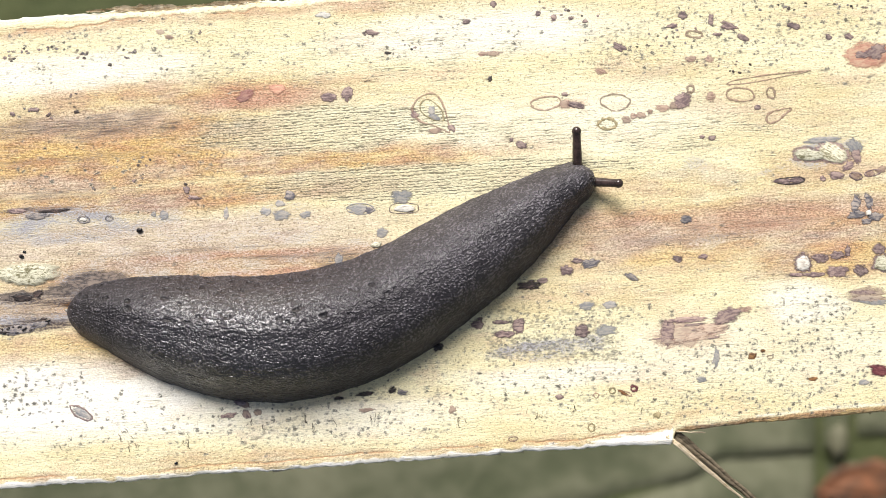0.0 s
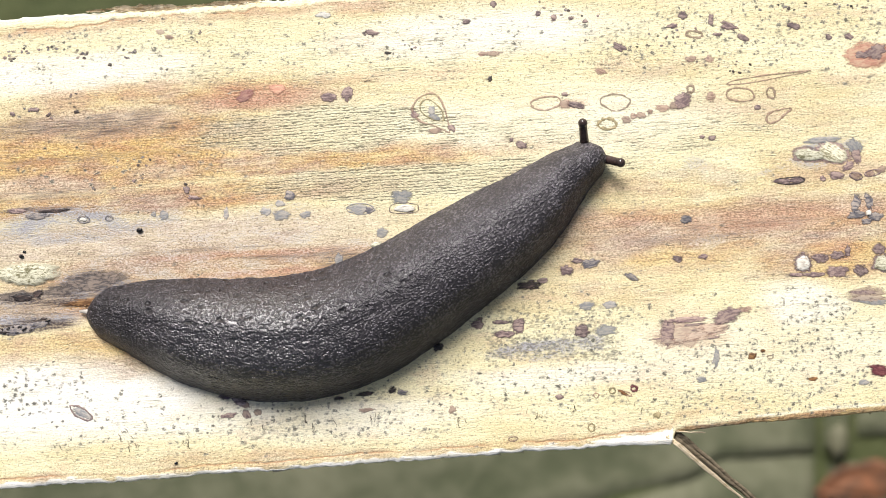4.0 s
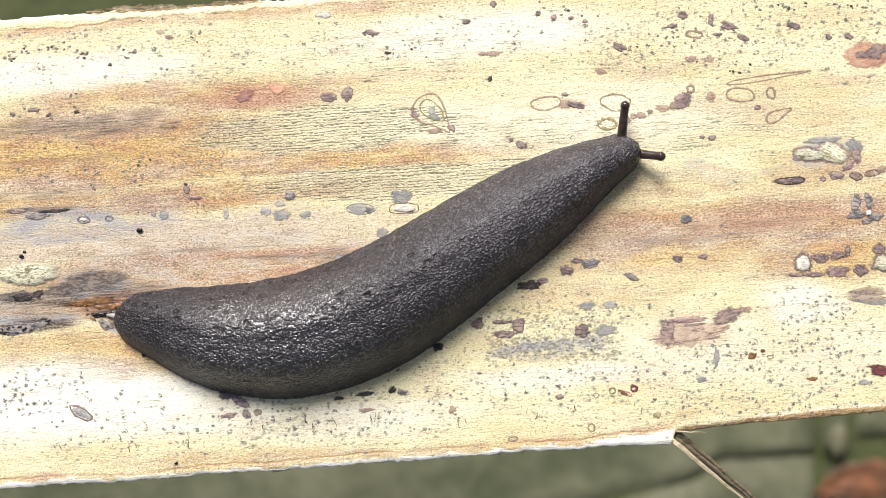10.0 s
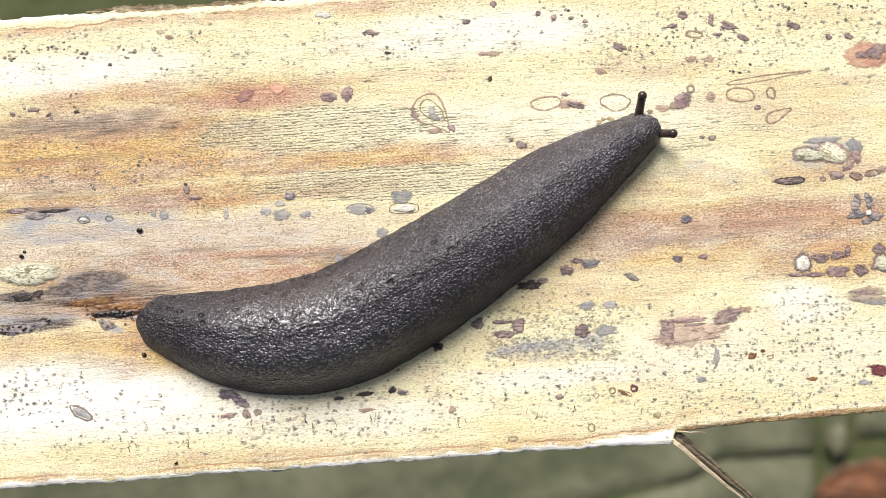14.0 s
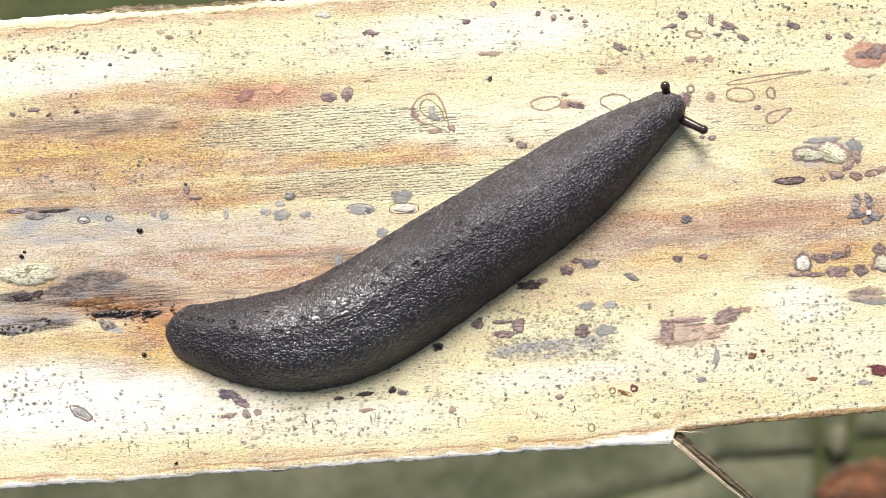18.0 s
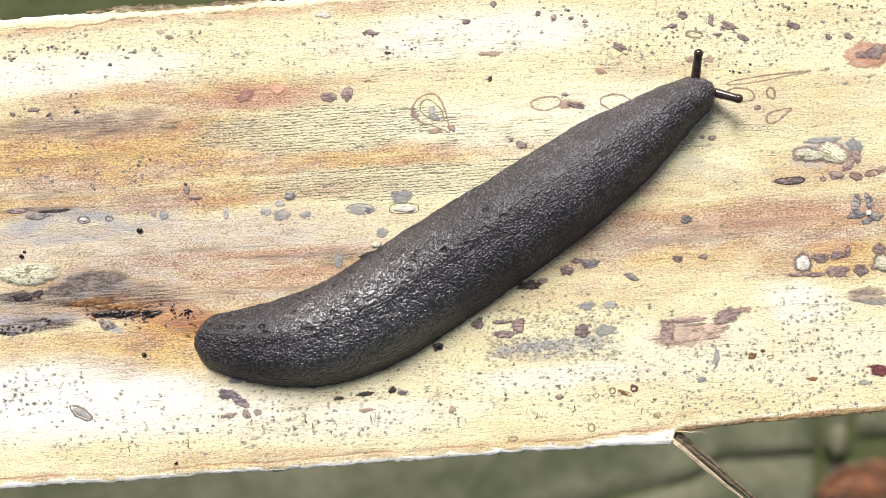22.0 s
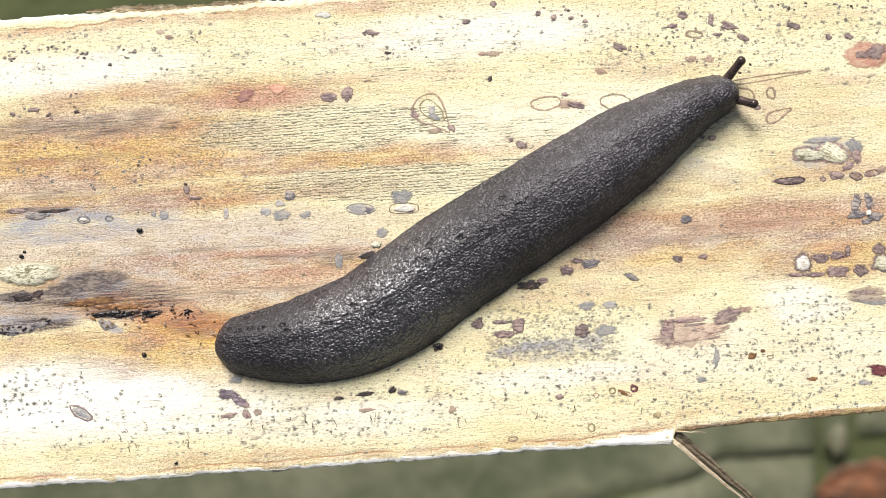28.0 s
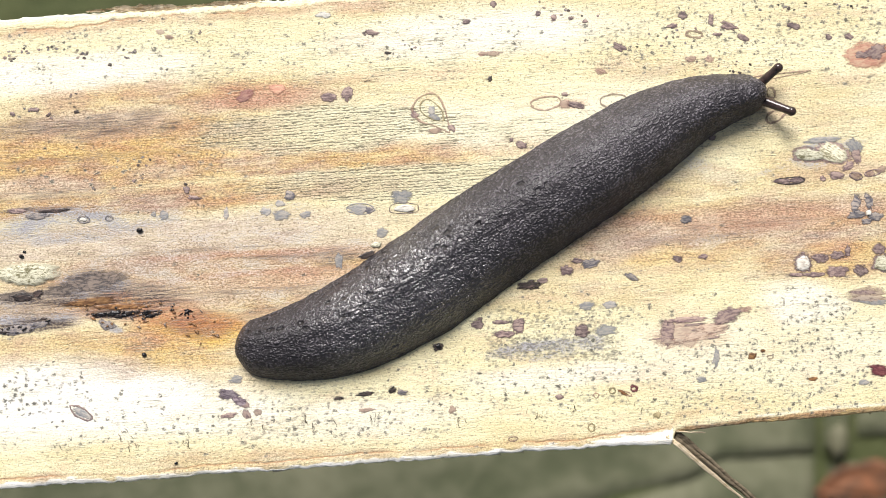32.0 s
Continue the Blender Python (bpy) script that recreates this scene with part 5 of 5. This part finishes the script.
def segment_mesh(s0, ends):
    seg = 67
    if ends:
        k = np.linspace(0, 1, 34)
        run = (TIP + 1.2) * GAP * (1 - k ** 2.2) - 1.2 * GAP
        xs_ = np.sort(run if s0 > LENGTH / 2 else -run)
    else:
        xs_ = np.linspace(-1.75 * GAP, 1.75 * GAP, 11)
    phi = np.radians(np.linspace(-20, 200, seg))
    gs, gp = np.meshgrid(np.clip(s0 + xs_, 0.0, LENGTH), phi, indexing="ij")
    pts = skin(gs, gp)
    e = 0.4
    du = skin(np.clip(gs + e, 0, LENGTH), gp) - skin(np.clip(gs - e, 0, LENGTH), gp)
    dv = skin(gs, gp + 0.01) - skin(gs, gp - 0.01)
    nor = np.cross(dv, du)
    nor /= np.maximum(np.linalg.norm(nor, axis=-1, keepdims=True), 1e-9)
    rest = pts.copy()
    flat = np.linalg.norm(nor, axis=-1) < 0.5
    lumps = [1.4 * noise.noise((x / 24, y / 15, z / 15)) + 1.0 * noise.noise((x / 8, y / 7, z / 7 + 40)) for x, y, z in rest.reshape(-1, 3).tolist()]
    pts += nor * (np.array(lumps).reshape(gs.shape) * ~flat)[..., None]      # folds and granules of the hide
    inner = np.where((xs_ < 0) == (s0 > LENGTH / 2), 1.0, 0.0) if ends else 1.0
    fall = 1 - 0.5 * (xs_ / (30.0 if ends else 85.0 - 28.0 * min(1.0, max(0.0, 1.4 - s0 / (0.11 * LENGTH))))) ** 2 * inner
    pts[..., 1] *= fall[:, None]
    pts[..., 2] *= fall[:, None]
    pts[..., 0] -= s0
    n, k = len(xs_), seg
    idx = np.arange(n * k).reshape(n, k)
    q = np.stack([idx[:-1, :-1], idx[1:, :-1], idx[1:, 1:], idx[:-1, 1:]], -1).reshape(-1, 4)
    q = q[:, ::-1]
    me = bpy.data.meshes.new("body_segment")
    me.from_pydata((pts.reshape(-1, 3) * U).tolist(), [], q.tolist())
    me.polygons.foreach_set("use_smooth", [True] * len(q))
    a = me.attributes.new("body", "FLOAT_VECTOR", "POINT")
    a.data.foreach_set("vector", (rest.reshape(-1, 3) * U).astype(np.float32).ravel())
    nor[flat] = (1.0 if s0 > LENGTH / 2 else -1.0, 0, 0.2)
    me.normals_split_custom_set_from_vertices(nor.reshape(-1, 3).tolist())
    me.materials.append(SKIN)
    return me


SLUG = tagged(new("slug"), "dark charcoal-grey slug with finely granular moist skin crawling on the stalk", "slug")
SEGMENTS = []
for i in range(TIP, STEPS - TIP + 1):
    ends = i in (TIP, STEPS - TIP)
    ob = new("tail" if i == TIP else "head" if i == STEPS - TIP else "body_segment", segment_mesh(i * GAP, ends))
    ob.parent = SLUG
    SEGMENTS.append((ob, i / STEPS))


def eye_stalk():
    """A tentacle along its own x axis, the tip at the origin, with a small round eye bulb."""
    bm = bmesh.new()
    prof = [(-88, 9.0), (-60, 8.6), (-40, 8.0), (-22, 7.3), (-12, 7.4), (-6, 7.9)]
    rings = []
    for x, r in prof:
        rings.append([bm.verts.new((x * U, r * U * math.cos(a), r * U * math.sin(a))) for a in (2 * math.pi * k / 16 for k in range(16))])
    for a, b in zip(rings, rings[1:]):
        for k in range(16):
            bm.faces.new((a[k], a[(k + 1) % 16], b[(k + 1) % 16], b[k]))
    bm.faces.new(rings[0][::-1])
    bm.faces.new(rings[-1])
    ob = part("eye_stalk", bm, HORN, SLUG, "glossy black-brown eye stalk")
    tip = bmesh.new()
    bmesh.ops.create_uvsphere(tip, u_segments=18, v_segments=12, radius=8.3 * U)
    for v in tip.verts:
        v.co.x -= 7.5 * U
    part("eye_bulb", tip, HORN, ob, "rounded glossy black tip")
    return ob


STALK_A, STALK_B = eye_stalk(), eye_stalk()


def feeler():
    bm = bmesh.new()
    bmesh.ops.create_uvsphere(bm, u_segments=16, v_segments=10, radius=1)
    for v in bm.verts:
        v.co = Vector((v.co.x * 16, v.co.y * 7, v.co.z * 7)) * U
    return part("mouth_feeler", bm, plain("feeler_brown", (0.07, 0.05, 0.035), (0.13, 0.1, 0.075), 900, 0.4), SLUG, "short brown lower feeler")


def tail_tip():
    bm = bmesh.new()
    tube(bm, [Vector((-12, 0, 2)) * U, Vector((-4, 1, 5)) * U, Vector((5, 1, 8)) * U, Vector((16, 0, 9)) * U], 2.0 * U, 6.0 * U, 10, 0.6)
    return part("tail_tip", bm, plain("pale_tip", (0.3, 0.28, 0.25), (0.5, 0.47, 0.42), 900, 0.35), SLUG, "pale tip of the foot at the tail")


FEELER, TAIL = feeler(), tail_tip()
REST_Z = 0.0


def body_base(t):
    c = line_at(t)[100]
    return P(c[0], c[1], 0)


def body_pose(t, u, shift=0.0, along=0.0, up=REST_Z):
    """Where the body at u lies at a time, in the slug's own space; shift: sideways."""
    line = line_at(t)
    k = u * 200
    i = int(min(max(k, 0), 199))
    p = line[i] + (line[i + 1] - line[i]) * (k - i)
    lo, hi = line[max(i - 4, 0)], line[min(i + 5, 200)]
    d = (hi - lo) / np.hypot(*(hi - lo))
    x, y = p[0] + d[0] * along + d[1] * shift, p[1] + d[1] * along - d[0] * shift
    return Matrix.Translation(P(x, y, up) - body_base(t)) @ Matrix.Rotation(math.atan2(-d[1], d[0]), 4, "Z")


def stalk_pose(t, bx, by, tx, ty):
    """A tentacle that leaves the head at b and ends at the tip t."""
    a, b = P(bx, by, 20), P(tx, ty, 44)
    d = (b - a).normalized()
    y = Vector((0, 0, 1)).cross(d).normalized()
    m = Matrix((d, y, d.cross(y))).transposed().to_4x4()
    return Matrix.Translation(b - body_base(t)) @ m


def sunk(u, g):
    """How much lower the body lies at u where it is slimmer than at its fullest."""
    full, tall = float(half_width(u * LENGTH)), float(height(u * LENGTH))
    want = (width_fat(u) * (1 - g) + width_thin(u) * g) * float(cap(np.array(u)))
    return min(tall * (1 - min(1.0, want / max(full, 1e-3)) ** ROUND), 0.45 * tall)


def motions():
    times = [float(k) for k in range(33)]
    walk(SLUG, [(t, Matrix.Translation(body_base(t))) for t in times])
    for ob, u in SEGMENTS:
        rows = []
        for t in times:
            g = gather(t)
            back, fore = max(u - 0.012, 0.03), min(u + 0.012, 0.97)
            dip = math.atan2(sunk(fore, g) - sunk(back, g), (fore - back) * LENGTH)
            rows.append((t, body_pose(t, u, 0.0, 0.0, -sunk(u, g)) @ Matrix.Rotation(dip, 4, "Y")))
        walk(ob, rows)
    walk(STALK_A, [
        (0, stalk_pose(0, 1019.4, 291.7, 1014.6, 230)),
        (1, stalk_pose(1, 1016.4, 271.9, 998.9, 230)),
        (2, stalk_pose(2, 1009.5, 261, 993.1, 216.3)),
        (3, stalk_pose(3, 1017.4, 252.1, 1008.7, 217.3)),
        (3.5, stalk_pose(3.5, 1025.3, 246.2, 1019.5, 216.3)),
        (5.5, stalk_pose(5.5, 1045.1, 243.2, 1039, 222.2)),
        (6, stalk_pose(6, 1057, 242.2, 1060.5, 220.2)),
        (7, stalk_pose(7, 1079.7, 250.1, 1086.9, 233.9)),
        (8, stalk_pose(8, 1088.6, 252.1, 1092.7, 230.9)),
        (9, stalk_pose(9, 1094.5, 245.2, 1098.6, 205.5)),
        (10, stalk_pose(10, 1097.5, 239.2, 1099.6, 186)),
        (11, stalk_pose(11, 1108.4, 226.4, 1111.3, 188)),
        (12, stalk_pose(12, 1108.4, 216.5, 1107.4, 176.2)),
        (13, stalk_pose(13, 1115.3, 209.6, 1112.3, 176.2)),
        (14, stalk_pose(14, 1127.2, 202.7, 1129.9, 169.4)),
        (14.5, stalk_pose(14.5, 1132.1, 197.7, 1129.9, 168.4)),
        (16.5, stalk_pose(16.5, 1143, 176.9, 1136.7, 144)),
        (17, stalk_pose(17, 1152.9, 175.9, 1143.5, 135.2)),
        (18, stalk_pose(18, 1176.6, 173, 1167, 153.8)),
        (19, stalk_pose(19, 1182.6, 159.1, 1169.9, 119.6)),
        (20, stalk_pose(20, 1185.5, 141.3, 1168, 114.7)),
        (21, stalk_pose(21, 1210.3, 132.4, 1203.1, 107.8)),
        (22, stalk_pose(22, 1227.1, 132.4, 1226.6, 96.1)),
        (23, stalk_pose(23, 1240.9, 136.4, 1253.9, 100)),
        (24, stalk_pose(24, 1249.8, 143.3, 1265.7, 108.8)),
        (25, stalk_pose(25, 1253.8, 140.3, 1265.7, 108.8)),
        (25.5, stalk_pose(25.5, 1257.7, 141.3, 1276.4, 104.9)),
        (28, stalk_pose(28, 1282.5, 141.3, 1303.8, 109.8)),
        (29, stalk_pose(29, 1297.3, 143.3, 1317.4, 119.6)),
        (30, stalk_pose(30, 1306.2, 143.3, 1327.2, 119.6)),
        (31, stalk_pose(31, 1322, 139.4, 1340.9, 107.8)),
        (32, stalk_pose(32, 1341.8, 149.2, 1369.2, 122.5)),
    ])
    walk(STALK_B, [
        (0, stalk_pose(0, 1047.1, 323.3, 1094.7, 327.7)),
        (1, stalk_pose(1, 1047.1, 309.5, 1093.7, 311.1)),
        (2, stalk_pose(2, 1050, 289.7, 1090.8, 297.4)),
        (3, stalk_pose(3, 1055, 289.7, 1084.9, 305.2)),
        (3.5, stalk_pose(3.5, 1063.9, 284.7, 1093.7, 295.4)),
        (5.5, stalk_pose(5.5, 1074.8, 278.8, 1108.4, 289.6)),
        (6, stalk_pose(6, 1082.7, 281.8, 1118.1, 300.3)),
        (7, stalk_pose(7, 1101.5, 293.6, 1136.7, 319.9)),
        (8, stalk_pose(8, 1109.4, 293.6, 1144.5, 306.2)),
        (9, stalk_pose(9, 1118.3, 288.7, 1166, 300.3)),
        (10, stalk_pose(10, 1124.2, 273.9, 1168, 281.7)),
        (11, stalk_pose(11, 1134.1, 260, 1179.7, 261.2)),
        (12, stalk_pose(12, 1141, 249.1, 1170.9, 247.6)),
        (13, stalk_pose(13, 1146, 241.2, 1173.8, 241.7)),
        (14, stalk_pose(14, 1155.9, 238.3, 1188.5, 241.7)),
        (14.5, stalk_pose(14.5, 1161.8, 238.3, 1201.2, 240.7)),
        (16.5, stalk_pose(16.5, 1177.6, 216.5, 1211.9, 237.8)),
        (17, stalk_pose(17, 1185.5, 213.5, 1225.6, 232.9)),
        (18, stalk_pose(18, 1205.3, 215.5, 1240.3, 237.8)),
        (19, stalk_pose(19, 1221.1, 200.7, 1254.9, 215.3)),
        (20, stalk_pose(20, 1229, 173, 1270.5, 174.3)),
        (21, stalk_pose(21, 1245.9, 163.1, 1279.3, 168.4)),
        (22, stalk_pose(22, 1256.7, 166.1, 1301.8, 183.1)),
        (23, stalk_pose(23, 1262.7, 173, 1312.6, 177.2)),
        (24, stalk_pose(24, 1267.6, 173, 1301.8, 179.2)),
        (25, stalk_pose(25, 1270.6, 172, 1315.5, 176.2)),
        (25.5, stalk_pose(25.5, 1274.5, 173, 1323.3, 179.2)),
        (28, stalk_pose(28, 1294.3, 177.9, 1328.2, 191.9)),
        (29, stalk_pose(29, 1306.2, 179.9, 1340.9, 194.8)),
        (30, stalk_pose(30, 1316.1, 180.9, 1352.6, 212.4)),
        (31, stalk_pose(31, 1331.9, 180.9, 1382.9, 212.4)),
        (32, stalk_pose(32, 1348.7, 182.9, 1393.6, 205.5)),
    ])
    out_by = ((0, -30), (22, -30), (26, -2), (28, 2), (32, 4))
    walk(FEELER, [(t, body_pose(t, 0.975, -22.0 - float(np.interp(t, [a for a, _ in out_by], [b for _, b in out_by])), 0, 12)) for t in times])
    back = ((0, 6), (3, -3), (10, -3), (14, 4), (20, 14), (32, 14))
    walk(TAIL, [(t, body_pose(t, 0.0, 0.0, float(np.interp(t, [a for a, _ in back], [b for _, b in back])), 3)) for t in times])


motions()
